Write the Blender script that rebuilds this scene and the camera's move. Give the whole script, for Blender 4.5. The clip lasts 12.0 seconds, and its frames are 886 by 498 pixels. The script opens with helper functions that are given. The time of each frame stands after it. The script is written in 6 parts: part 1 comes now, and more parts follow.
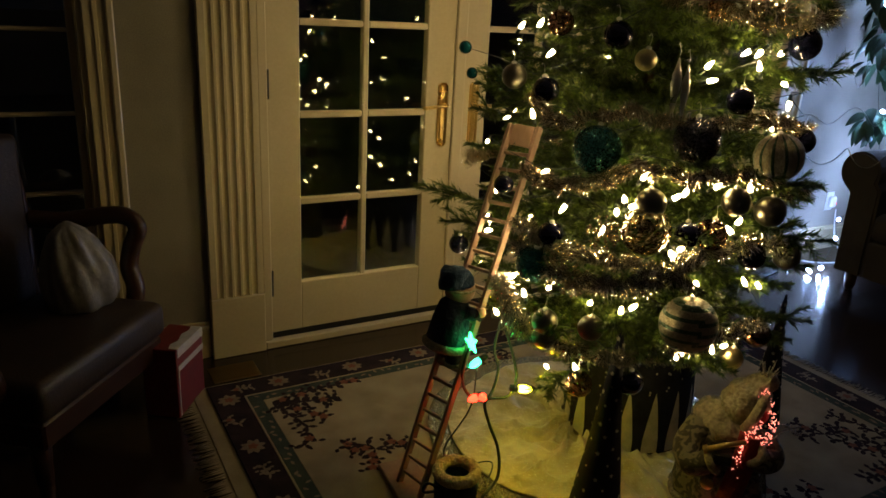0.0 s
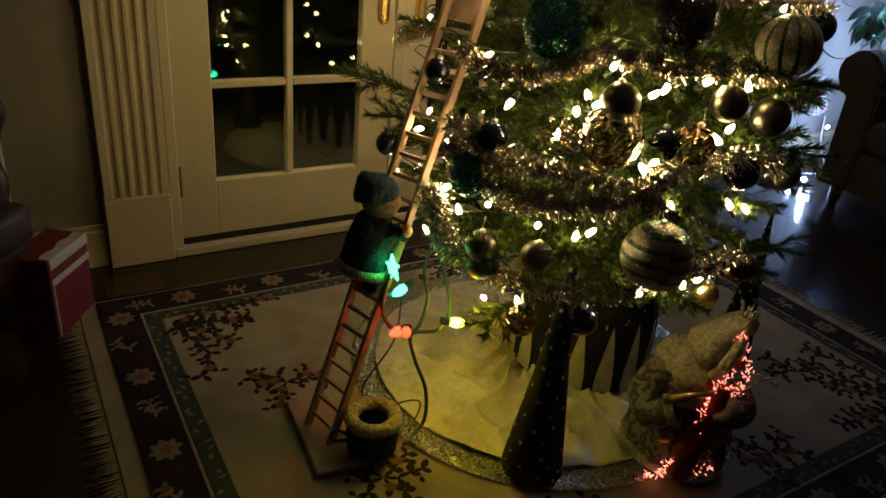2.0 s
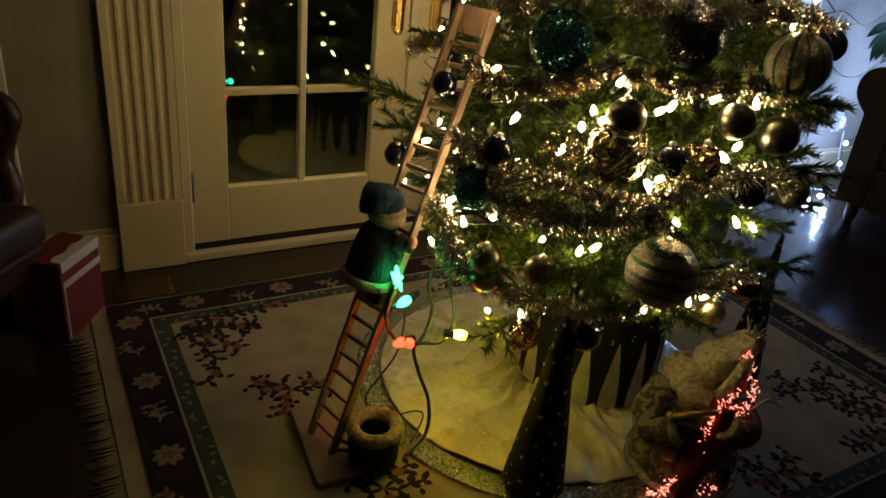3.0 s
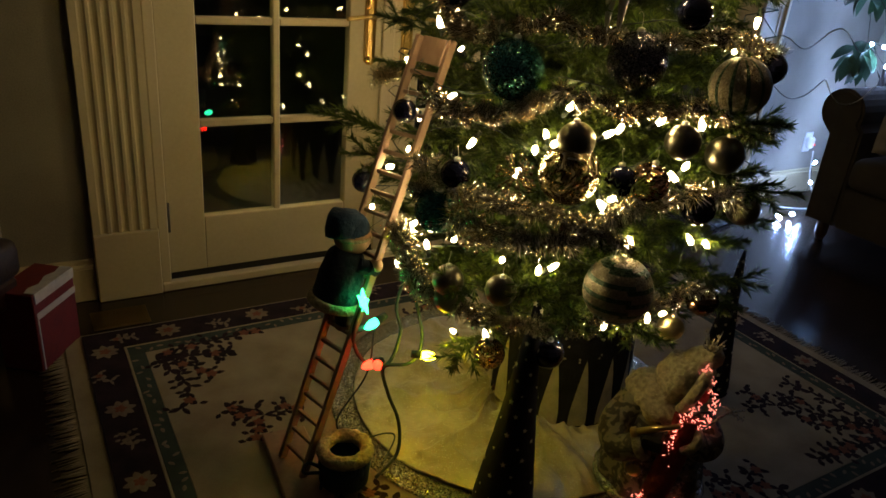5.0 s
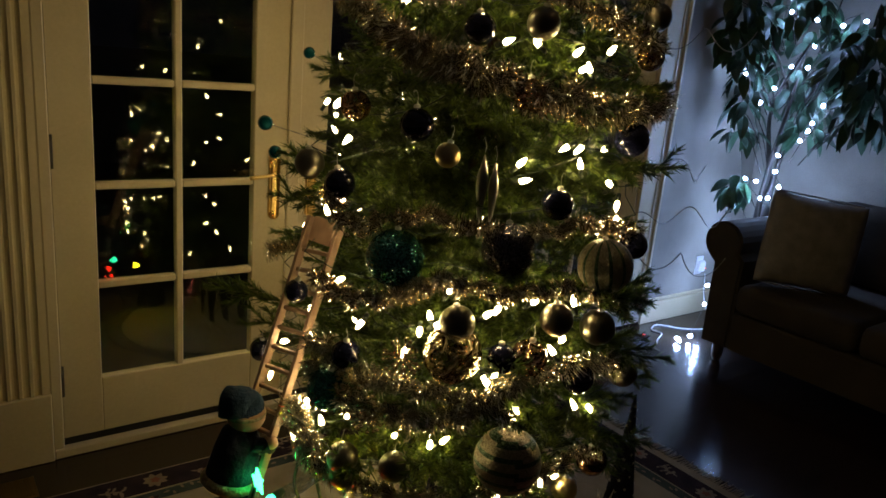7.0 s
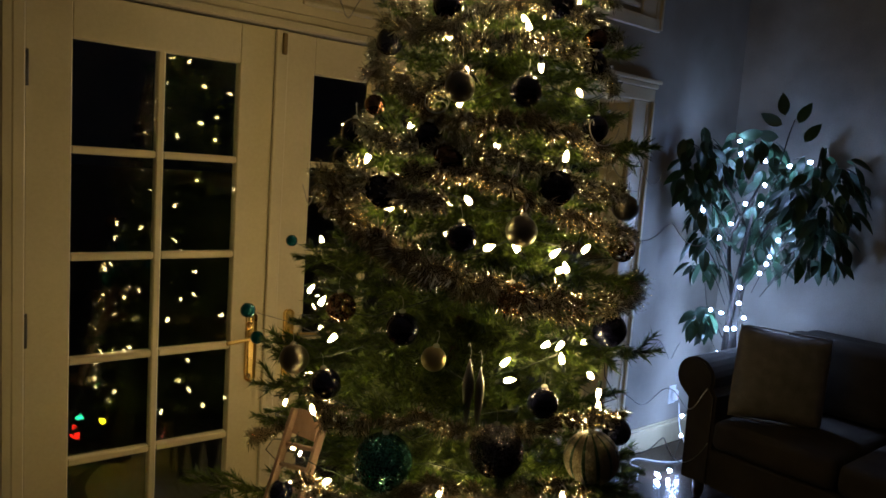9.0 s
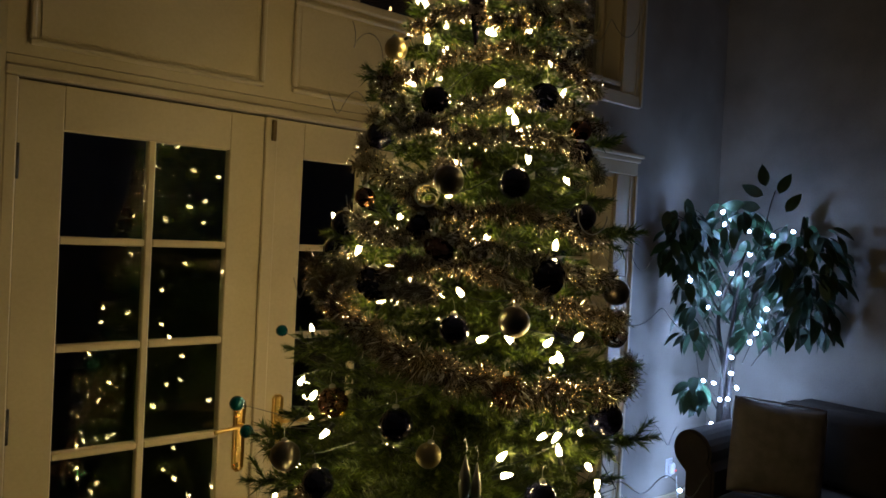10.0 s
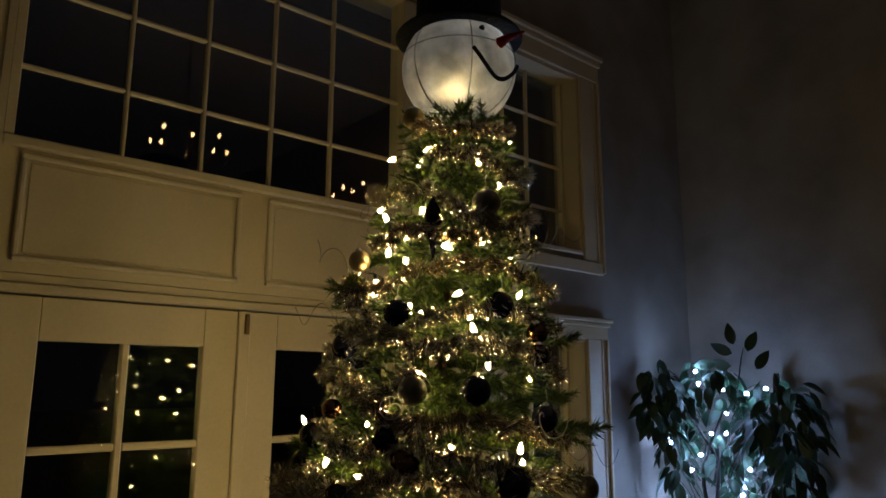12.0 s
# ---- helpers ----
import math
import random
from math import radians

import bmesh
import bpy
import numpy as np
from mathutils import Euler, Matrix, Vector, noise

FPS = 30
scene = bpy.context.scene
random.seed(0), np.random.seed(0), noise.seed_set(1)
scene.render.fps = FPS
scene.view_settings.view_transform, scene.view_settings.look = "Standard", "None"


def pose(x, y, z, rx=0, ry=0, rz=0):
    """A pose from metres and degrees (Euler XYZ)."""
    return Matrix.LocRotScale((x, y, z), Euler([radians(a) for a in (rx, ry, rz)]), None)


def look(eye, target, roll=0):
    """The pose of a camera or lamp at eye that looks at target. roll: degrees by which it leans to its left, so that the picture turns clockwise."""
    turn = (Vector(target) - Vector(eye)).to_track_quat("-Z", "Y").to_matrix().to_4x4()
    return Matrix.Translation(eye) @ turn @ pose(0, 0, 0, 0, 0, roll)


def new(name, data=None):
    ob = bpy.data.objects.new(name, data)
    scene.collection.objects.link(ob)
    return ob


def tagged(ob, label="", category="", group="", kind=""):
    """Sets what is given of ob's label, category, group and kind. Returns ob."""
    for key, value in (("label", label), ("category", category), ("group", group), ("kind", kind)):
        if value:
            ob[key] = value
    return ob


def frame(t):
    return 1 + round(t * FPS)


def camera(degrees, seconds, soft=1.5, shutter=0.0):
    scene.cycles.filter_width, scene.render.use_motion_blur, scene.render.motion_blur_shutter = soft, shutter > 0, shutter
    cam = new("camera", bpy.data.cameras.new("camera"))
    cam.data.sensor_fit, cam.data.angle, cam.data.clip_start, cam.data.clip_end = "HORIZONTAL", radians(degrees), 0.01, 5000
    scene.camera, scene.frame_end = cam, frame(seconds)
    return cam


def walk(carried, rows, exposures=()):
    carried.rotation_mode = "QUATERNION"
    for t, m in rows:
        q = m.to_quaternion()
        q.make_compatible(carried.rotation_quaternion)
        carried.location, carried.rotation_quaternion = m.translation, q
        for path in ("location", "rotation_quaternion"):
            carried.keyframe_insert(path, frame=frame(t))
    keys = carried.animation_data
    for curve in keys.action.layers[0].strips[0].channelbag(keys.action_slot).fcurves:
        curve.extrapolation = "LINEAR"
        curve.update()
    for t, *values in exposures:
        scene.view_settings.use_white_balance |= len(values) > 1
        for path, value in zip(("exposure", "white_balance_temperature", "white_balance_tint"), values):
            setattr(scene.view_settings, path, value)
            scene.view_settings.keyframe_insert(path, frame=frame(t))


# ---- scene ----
cam = camera(63.0, 12.0, soft=1.6)
PATH = [
    (0, (-0.879, -2.611, 1.304), (0.078, -0.97, 0.677), 3.1),
    (0.5, (-0.742, -2.539, 1.244), (0.198, -0.936, 0.506), 4.2),
    (1, (-0.7, -2.423, 1.237), (0.323, -0.898, 0.446), 5.1),
    (1.5, (-0.652, -2.36, 1.224), (0.406, -0.886, 0.383), 5.9),
    (2, (-0.589, -2.357, 1.215), (0.391, -0.859, 0.323), 5.9),
    (2.5, (-0.567, -2.36, 1.222), (0.385, -0.856, 0.31), 6.4),
    (3, (-0.566, -2.366, 1.226), (0.378, -0.837, 0.349), 6.4),
    (4.8, (-0.551, -2.412, 1.246), (0.428, -0.861, 0.448), 6.3),
    (5, (-0.535, -2.428, 1.239), (0.442, -0.881, 0.431), 5.5),
    (5.5, (-0.492, -2.468, 1.251), (0.531, -0.953, 0.441), 4.1),
    (6, (-0.475, -2.491, 1.311), (0.639, -0.968, 0.649), 3.4),
    (6.5, (-0.475, -2.482, 1.352), (0.675, -0.957, 0.758), 4.5),
    (7, (-0.484, -2.467, 1.404), (0.694, -0.935, 0.89), 5.2),
    (7.5, (-0.493, -2.452, 1.453), (0.72, -0.918, 1.032), 5.1),
    (7.7, (-0.512, -2.454, 1.477), (0.715, -0.917, 1.114), 5.3),
    (9.3, (-0.522, -2.428, 1.601), (0.746, -0.891, 1.423), 3.5),
    (9.5, (-0.51, -2.435, 1.593), (0.758, -0.894, 1.459), 3.1),
    (10, (-0.528, -2.419, 1.646), (0.764, -0.892, 1.608), 2.9),
    (10.5, (-0.515, -2.444, 1.657), (0.779, -0.92, 1.687), 1.8),
    (11, (-0.518, -2.453, 1.674), (0.762, -0.925, 1.835), 0.8),
    (11.5, (-0.515, -2.502, 1.681), (0.751, -0.982, 1.975), -0.1),
    (12, (-0.548, -2.499, 1.77), (0.752, -1.026, 2.143), 0.2),
]
walk(cam, [(t, look(eye, target, roll)) for t, eye, target, roll in PATH], [(0, 0.0), (3.2, 0.02), (5.0, -0.2), (5.6, -0.25), (6.8, -0.36), (9.5, -0.36), (12, -0.26)])

# ---------------------------------------------------------------- world and light
world = bpy.data.worlds.new("night")
scene.world = world
world.use_nodes = True
world.node_tree.nodes["Background"].inputs[0].default_value = (0.010, 0.014, 0.026, 1)
world.node_tree.nodes["Background"].inputs[1].default_value = 0.04

TREE = Vector((0.65, -1.05, 0.0))


# ---------------------------------------------------------------- helpers
def nodes_of(name):
    m = bpy.data.materials.new(name)
    m.use_nodes = True
    nt = m.node_tree
    return m, nt, nt.nodes, nt.links, nt.nodes["Principled BSDF"]


def surface(name, c1, c2, rough=0.5, metal=0.0, scale=6.0, fine=60.0, bump=0.1, spec=0.5, stretch=(1, 1, 1), rough2=None, per_object=0.0, coat=0.0):
    """A two-scale procedural surface: broad tone between c1 and c2, fine grain in tone, gloss and relief."""
    m, nt, n, l, b = nodes_of(name)
    tc = n.new("ShaderNodeTexCoord")
    mp = n.new("ShaderNodeMapping")
    mp.inputs["Scale"].default_value = stretch
    l.new(tc.outputs["Object"], mp.inputs[0])
    big = n.new("ShaderNodeTexNoise")
    big.inputs["Scale"].default_value, big.inputs["Detail"].default_value = scale, 5
    small = n.new("ShaderNodeTexNoise")
    small.inputs["Scale"].default_value, small.inputs["Detail"].default_value = fine, 4
    l.new(mp.outputs[0], big.inputs[0]), l.new(mp.outputs[0], small.inputs[0])
    mix = n.new("ShaderNodeMath")
    mix.operation = "MULTIPLY_ADD"
    mix.inputs[1].default_value = 0.35
    l.new(small.outputs[0], mix.inputs[0])
    sub = n.new("ShaderNodeMath")
    sub.operation = "MULTIPLY"
    sub.inputs[1].default_value = 0.75
    l.new(big.outputs[0], sub.inputs[0]), l.new(sub.outputs[0], mix.inputs[2])
    ramp = n.new("ShaderNodeValToRGB")
    ramp.color_ramp.elements[0].position, ramp.color_ramp.elements[1].position = 0.38, 0.68
    ramp.color_ramp.elements[0].color, ramp.color_ramp.elements[1].color = (*c1, 1), (*c2, 1)
    l.new(mix.outputs[0], ramp.inputs[0])
    out = ramp.outputs[0]
    if per_object:
        info = n.new("ShaderNodeObjectInfo")
        hsv = n.new("ShaderNodeHueSaturation")
        mr = n.new("ShaderNodeMapRange")
        mr.inputs[3].default_value, mr.inputs[4].default_value = 1 - per_object, 1 + per_object
        l.new(info.outputs["Random"], mr.inputs[0]), l.new(mr.outputs[0], hsv.inputs["Value"]), l.new(out, hsv.inputs["Color"])
        out = hsv.outputs[0]
    l.new(out, b.inputs["Base Color"])
    r = n.new("ShaderNodeMapRange")
    r.inputs[3].default_value, r.inputs[4].default_value = rough, rough2 if rough2 is not None else min(1, rough + 0.15)
    l.new(big.outputs[0], r.inputs[0]), l.new(r.outputs[0], b.inputs["Roughness"])
    b.inputs["Metallic"].default_value, b.inputs["Specular IOR Level"].default_value = metal, spec
    b.inputs["Coat Weight"].default_value = coat
    if bump:
        bp = n.new("ShaderNodeBump")
        bp.inputs["Strength"].default_value, bp.inputs["Distance"].default_value = bump, 0.004
        l.new(small.outputs[0], bp.inputs["Height"]), l.new(bp.outputs[0], b.inputs["Normal"])
    return m


def glow(name, colour, power):
    m, nt, n, l, b = nodes_of(name)
    b.inputs["Base Color"].default_value = (*colour, 1)
    b.inputs["Emission Color"].default_value = (*colour, 1)
    b.inputs["Emission Strength"].default_value = power
    return m


def mesh_of(name, bm):
    me = bpy.data.meshes.new(name)
    bm.to_mesh(me)
    bm.free()
    return me


def smooth(bm, on=True):
    for f in bm.faces:
        f.smooth = on
    return bm


def thing(name, label, category, at=(0, 0, 0), group="", kind="", turn=(0, 0, 0)):
    ob = new(name)
    ob.matrix_basis = pose(*at, *turn)
    ob.empty_display_size = 0.05
    return tagged(ob, label, category, group, kind)


def part(name, bm, material, parent=None, label=""):
    me = mesh_of(name, bm) if isinstance(bm, bmesh.types.BMesh) else bm
    if not me.materials:
        me.materials.append(material)
    ob = new(name, me)
    ob.parent = parent
    if label:
        ob["label"] = label
    return ob


def solid(name, bm, material, label, category, at=(0, 0, 0), group="", kind="", turn=(0, 0, 0)):
    ob = part(name, bm, material)
    ob.matrix_basis = pose(*at, *turn)
    return tagged(ob, label, category, group, kind)


def box(x0, x1, y0, y1, z0, z1, bevel=0.0, bm=None, seg=1):
    own = bm is None
    b = bmesh.new()
    bmesh.ops.create_cube(b, size=1, matrix=Matrix.LocRotScale(((x0 + x1) / 2, (y0 + y1) / 2, (z0 + z1) / 2), None, (x1 - x0, y1 - y0, z1 - z0)))
    if bevel:
        bmesh.ops.bevel(b, geom=b.edges, offset=bevel, segments=seg, affect="EDGES", profile=0.5)
    if own:
        return b
    join(bm, b)
    return bm


def join(bm, other, m=None):
    me = bpy.data.meshes.new("tmp")
    if m is not None:
        bmesh.ops.transform(other, matrix=m, verts=other.verts)
    other.to_mesh(me)
    other.free()
    bm.from_mesh(me)
    bpy.data.meshes.remove(me)
    return bm


def lathe(profile, seg=24, caps=True):
    """A turned shape from (radius, height) pairs round z."""
    bm = bmesh.new()
    rings = []
    for r, z in profile:
        if r < 1e-5:
            rings.append([bm.verts.new((0, 0, z))])
        else:
            rings.append([bm.verts.new((r * math.cos(2 * math.pi * i / seg), r * math.sin(2 * math.pi * i / seg), z)) for i in range(seg)])
    for a, b in zip(rings, rings[1:]):
        for i in range(seg):
            j = (i + 1) % seg
            if len(a) == 1 and len(b) == 1:
                continue
            if len(a) == 1:
                bm.faces.new((a[0], b[j], b[i]))
            elif len(b) == 1:
                bm.faces.new((a[i], a[j], b[0]))
            else:
                bm.faces.new((a[i], a[j], b[j], b[i]))
    if caps:
        if len(rings[0]) > 1:
            bm.faces.new(list(reversed(rings[0])))
        if len(rings[-1]) > 1:
            bm.faces.new(rings[-1])
    bmesh.ops.recalc_face_normals(bm, faces=bm.faces)
    return smooth(bm)


def tube(points, radius, seg=8, bm=None, taper=None, cap=True):
    """A round rod along points; radius may run to taper."""
    own = bmesh.new() if bm is None else bm
    pts = [Vector(p) for p in points]
    rings = []
    side = None
    for i, p in enumerate(pts):
        d = (pts[min(i + 1, len(pts) - 1)] - pts[max(i - 1, 0)]).normalized()
        if side is None:
            side = d.orthogonal().normalized()
        else:
            side = (side - d * side.dot(d)).normalized()
        up = d.cross(side)
        f = i / max(1, len(pts) - 1)
        r = radius if taper is None else radius + (taper - radius) * f
        rings.append([own.verts.new(p + r * (math.cos(2 * math.pi * k / seg) * side + math.sin(2 * math.pi * k / seg) * up)) for k in range(seg)])
    for a, b in zip(rings, rings[1:]):
        for k in range(seg):
            own.faces.new((a[k], a[(k + 1) % seg], b[(k + 1) % seg], b[k])).smooth = True
    if cap:
        own.faces.new(list(reversed(rings[0])))
        own.faces.new(rings[-1])
    return own


def spline(points, n=8):
    """Catmull-Rom through points, n steps a span."""
    p = [Vector(q) for q in points]
    p = [2 * p[0] - p[1]] + p + [2 * p[-1] - p[-2]]
    out = []
    for i in range(1, len(p) - 2):
        for k in range(n):
            t = k / n
            a, b, c, d = p[i - 1], p[i], p[i + 1], p[i + 2]
            out.append(0.5 * (2 * b + (c - a) * t + (2 * a - 5 * b + 4 * c - d) * t * t + (3 * b - a - 3 * c + d) * t ** 3))
    out.append(p[-2])
    return out


def prism(outline, depth, axis="y", at=0.0, bevel=0.0):
    """An outline of (u, v) pairs drawn out by depth along an axis."""
    bm = bmesh.new()
    place = {"y": lambda u, v: (u, at, v), "x": lambda u, v: (at, u, v), "z": lambda u, v: (u, v, at)}[axis]
    f = bm.faces.new([bm.verts.new(place(u, v)) for u, v in outline])
    ext = bmesh.ops.extrude_face_region(bm, geom=[f])
    step = {"y": (0, depth, 0), "x": (depth, 0, 0), "z": (0, 0, depth)}[axis]
    bmesh.ops.translate(bm, vec=step, verts=[v for v in ext["geom"] if isinstance(v, bmesh.types.BMVert)])
    bmesh.ops.recalc_face_normals(bm, faces=bm.faces)
    if bevel:
        bmesh.ops.bevel(bm, geom=bm.edges, offset=bevel, segments=1, affect="EDGES")
    return bm


# ---------------------------------------------------------------- materials
WALL = surface("wall_paint", (0.185, 0.165, 0.135), (0.32, 0.29, 0.24), 0.6, scale=2.5, fine=220, bump=0.15)
TRIM = surface("cream_trim_paint", (0.50, 0.42, 0.265), (0.575, 0.49, 0.32), 0.35, scale=3, fine=90, bump=0.05, rough2=0.5)
FLOOR = surface("dark_floor_boards", (0.010, 0.006, 0.004), (0.022, 0.012, 0.008), 0.10, scale=3, fine=40, bump=0.04, stretch=(1, 9, 1), rough2=0.22, per_object=0.3)
CEIL = surface("ceiling_paint", (0.55, 0.52, 0.47), (0.62, 0.59, 0.53), 0.8, fine=150)
BRASS = surface("brass", (0.62, 0.42, 0.14), (0.75, 0.54, 0.22), 0.22, 1.0, fine=120, bump=0.03)
DARKWOOD = surface("dark_wood", (0.020, 0.008, 0.005), (0.05, 0.02, 0.011), 0.25, scale=4, fine=50, stretch=(1, 1, 8), bump=0.05)


def glass_material():
    m, nt, n, l, b = nodes_of("window_glass")
    b.inputs["Base Color"].default_value = (0.93, 0.96, 0.95, 1)
    b.inputs["Roughness"].default_value = 0.0
    b.inputs["IOR"].default_value = 1.55
    b.inputs["Transmission Weight"].default_value = 1.0
    return m


GLASS = glass_material()

# ---------------------------------------------------------------- structure
X0, X1, YB, HIGH = -4.0, 3.81, -8.0, 4.7     # room extent
DOOR_L, DOOR_R = -0.13, 1.50                 # the pair of doors
LW0, LW1 = -1.50, -0.70                      # opening beside the doors
RW0, RW1 = 2.06, 2.72
T = 0.20


def wall_piece(bm, x0, x1, z0, z1):
    box(x0, x1, 0.0, T, z0, z1, bm=bm)


bm = bmesh.new()
wall_piece(bm, X0 - T, LW0, 0, HIGH)
wall_piece(bm, LW0, LW1, 2.03, 2.50)
wall_piece(bm, LW0, LW1, 3.58, HIGH)
wall_piece(bm, LW1, DOOR_L - 0.02, 0, HIGH)
wall_piece(bm, DOOR_L - 0.02, DOOR_R, 2.045, 2.53)
wall_piece(bm, DOOR_L - 0.02, DOOR_R, 3.58, HIGH)
wall_piece(bm, DOOR_R, RW0, 0, HIGH)
wall_piece(bm, RW0, RW1, 0, 0.20)
wall_piece(bm, RW0, RW1, 2.03, 2.50)
wall_piece(bm, RW0, RW1, 3.58, HIGH)
wall_piece(bm, RW1, X1 + T, 0, HIGH)
solid("wall_north", bm, WALL, "beige painted window wall with french doors", "wall", kind="structure")
solid("wall_east", box(X1, X1 + T, YB, -0.001, 0, HIGH), WALL, "beige painted side wall behind the sofa", "wall", kind="structure")
solid("wall_west", box(X0 - T, X0, YB, -0.001, 0, HIGH), WALL, "beige painted side wall", "wall", kind="structure")
solid("wall_south", box(X0 - T, X1 + T, YB - T, YB - 0.001, 0, HIGH), WALL, "beige painted rear wall", "wall", kind="structure")
solid("ceiling", box(X0 - T, X1 + T, YB - T, T, HIGH + 0.001, HIGH + 0.15), CEIL, "plain off-white ceiling", "ceiling", kind="structure")
floor = solid("floor", box(X0 - T, X1 + T, YB - T, T, -0.10, -0.012), FLOOR, "dark polished wooden floor boards", "floor", kind="structure")
solid("ground", box(-40, 40, 0.21, 60, -0.25, -0.15), surface("dark_lawn", (0.006, 0.009, 0.004), (0.014, 0.018, 0.009), 0.9), "dark lawn outside the windows", "ground", kind="structure")


# ---------------------------------------------------------------- trim, doors and windows
def fluted_pilaster(x0, x1):
    """A pilaster whose flutes are real grooves, on a plain block."""
    ob = thing("pilaster", "cream painted fluted pilaster beside the doors", "pilaster", (0, 0, 0), "door pilasters", "structure")
    w, d, n = x1 - x0, 0.035, 5
    out = [(x0, -0.0005), (x0, -d)]
    edge, pitch = 0.018, (w - 0.036) / n
    for i in range(n):
        c = x0 + edge + pitch * (i + 0.5)
        r = pitch * 0.36
        out += [(c - r, -d)]
        out += [(c - r * math.cos(a), -d + r * 0.75 * math.sin(a)) for a in (0.5, 1.0, 1.57, 2.14, 2.64)]
        out += [(c + r, -d)]
    out += [(x1, -d), (x1, -0.0005)]
    part("shaft", prism(out, 3.45, "z", 0.232), TRIM, ob)
    part("plinth", box(x0 - 0.003, x1 + 0.003, -d - 0.006, -0.001, -0.011, 0.231, 0.003), TRIM, ob)
    return ob


fluted_pilaster(-0.362, -0.165)
fluted_pilaster(1.535, 1.735)

for x0, x1 in ((-0.162, -0.128), (1.502, 1.533)):
    solid("trim", box(x0, x1, -0.022, -0.0005, -0.011, 2.045, 0.004), TRIM, "cream painted door jamb moulding", "trim", kind="structure")
# head of the doors, panels and the sill over them
solid("trim", box(-0.162, 1.533, -0.024, -0.0005, 2.047, 2.075, 0.004), TRIM, "cream painted door head moulding", "trim", kind="structure")
solid("trim", box(-0.162, 1.533, -0.012, -0.0005, 2.078, 2.105, 0.002), TRIM, "cream painted door head board", "trim", kind="structure")
solid("trim", box(-0.162, 1.533, -0.010, -0.0005, 2.107, 2.527, 0.001), TRIM, "cream painted board over the doors", "trim", kind="structure")


def wall_panel(x0, x1, z0, z1):
    ob = thing("wall_panel", "cream raised panel above the french doors", "panel", (0, 0, 0), "panels over the doors", "structure")
    for name, b in (("bottom_bead", (x0, x1, z0, z0 + 0.018)), ("top_bead", (x0, x1, z1 - 0.018, z1)), ("side_bead", (x0, x0 + 0.018, z0 + 0.019, z1 - 0.019)), ("side_bead", (x1 - 0.018, x1, z0 + 0.019, z1 - 0.019))):
        part(name, box(b[0], b[1], -0.026, -0.0105, b[2], b[3], 0.005), TRIM, ob)
    part("field", box(x0 + 0.03, x1 - 0.03, -0.0145, -0.0105, z0 + 0.03, z1 - 0.03, 0.0015), TRIM, ob)


wall_panel(-0.105, 0.632, 2.140, 2.482)
wall_panel(0.742, 1.479, 2.140, 2.482)


def grid_unit(ob, gx0, gx1, gz0, gz1, xs, zs, y, bar=0.022, deep=0.03, yaw=0.0, pitch=0.0):
    """Muntins at xs and zs between the panes of a glazed opening, every pane a piece of glass."""
    for x in xs:
        part("muntin", box(x - bar / 2, x + bar / 2, y - deep / 2, y + deep / 2, gz0, gz1, 0.004), TRIM, ob)
    ex = [gx0] + [v for x in xs for v in (x - bar / 2, x + bar / 2)] + [gx1]
    for z in zs:
        for a, b in zip(ex[::2], ex[1::2]):
            part("muntin", box(a + 0.0005, b - 0.0005, y - deep / 2 + 0.001, y + deep / 2 - 0.001, z - bar / 2, z + bar / 2, 0.004), TRIM, ob)
    ez = [gz0] + [v for z in zs for v in (z - bar / 2, z + bar / 2)] + [gz1]
    for a, b in zip(ex[::2], ex[1::2]):
        for c, d in zip(ez[::2], ez[1::2]):
            sheets = box(a - 0.004, b + 0.004, y - 0.0075, y - 0.0045, c - 0.004, d + 0.004)
            box(a - 0.004, b + 0.004, y + 0.0045, y + 0.0075, c - 0.004, d + 0.004, 0.0, sheets)
            pane = part("pane", sheets, GLASS, ob)
            tilt = yaw + random.uniform(-0.25, 0.25)
            m = Matrix.Translation(((a + b) / 2, y, (c + d) / 2))
            pane.matrix_basis = m @ Matrix.Rotation(radians(tilt), 4, "Z") @ Matrix.Rotation(radians(pitch + random.uniform(-0.2, 0.2)), 4, "X") @ m.inverted()
            pane.visible_shadow = False


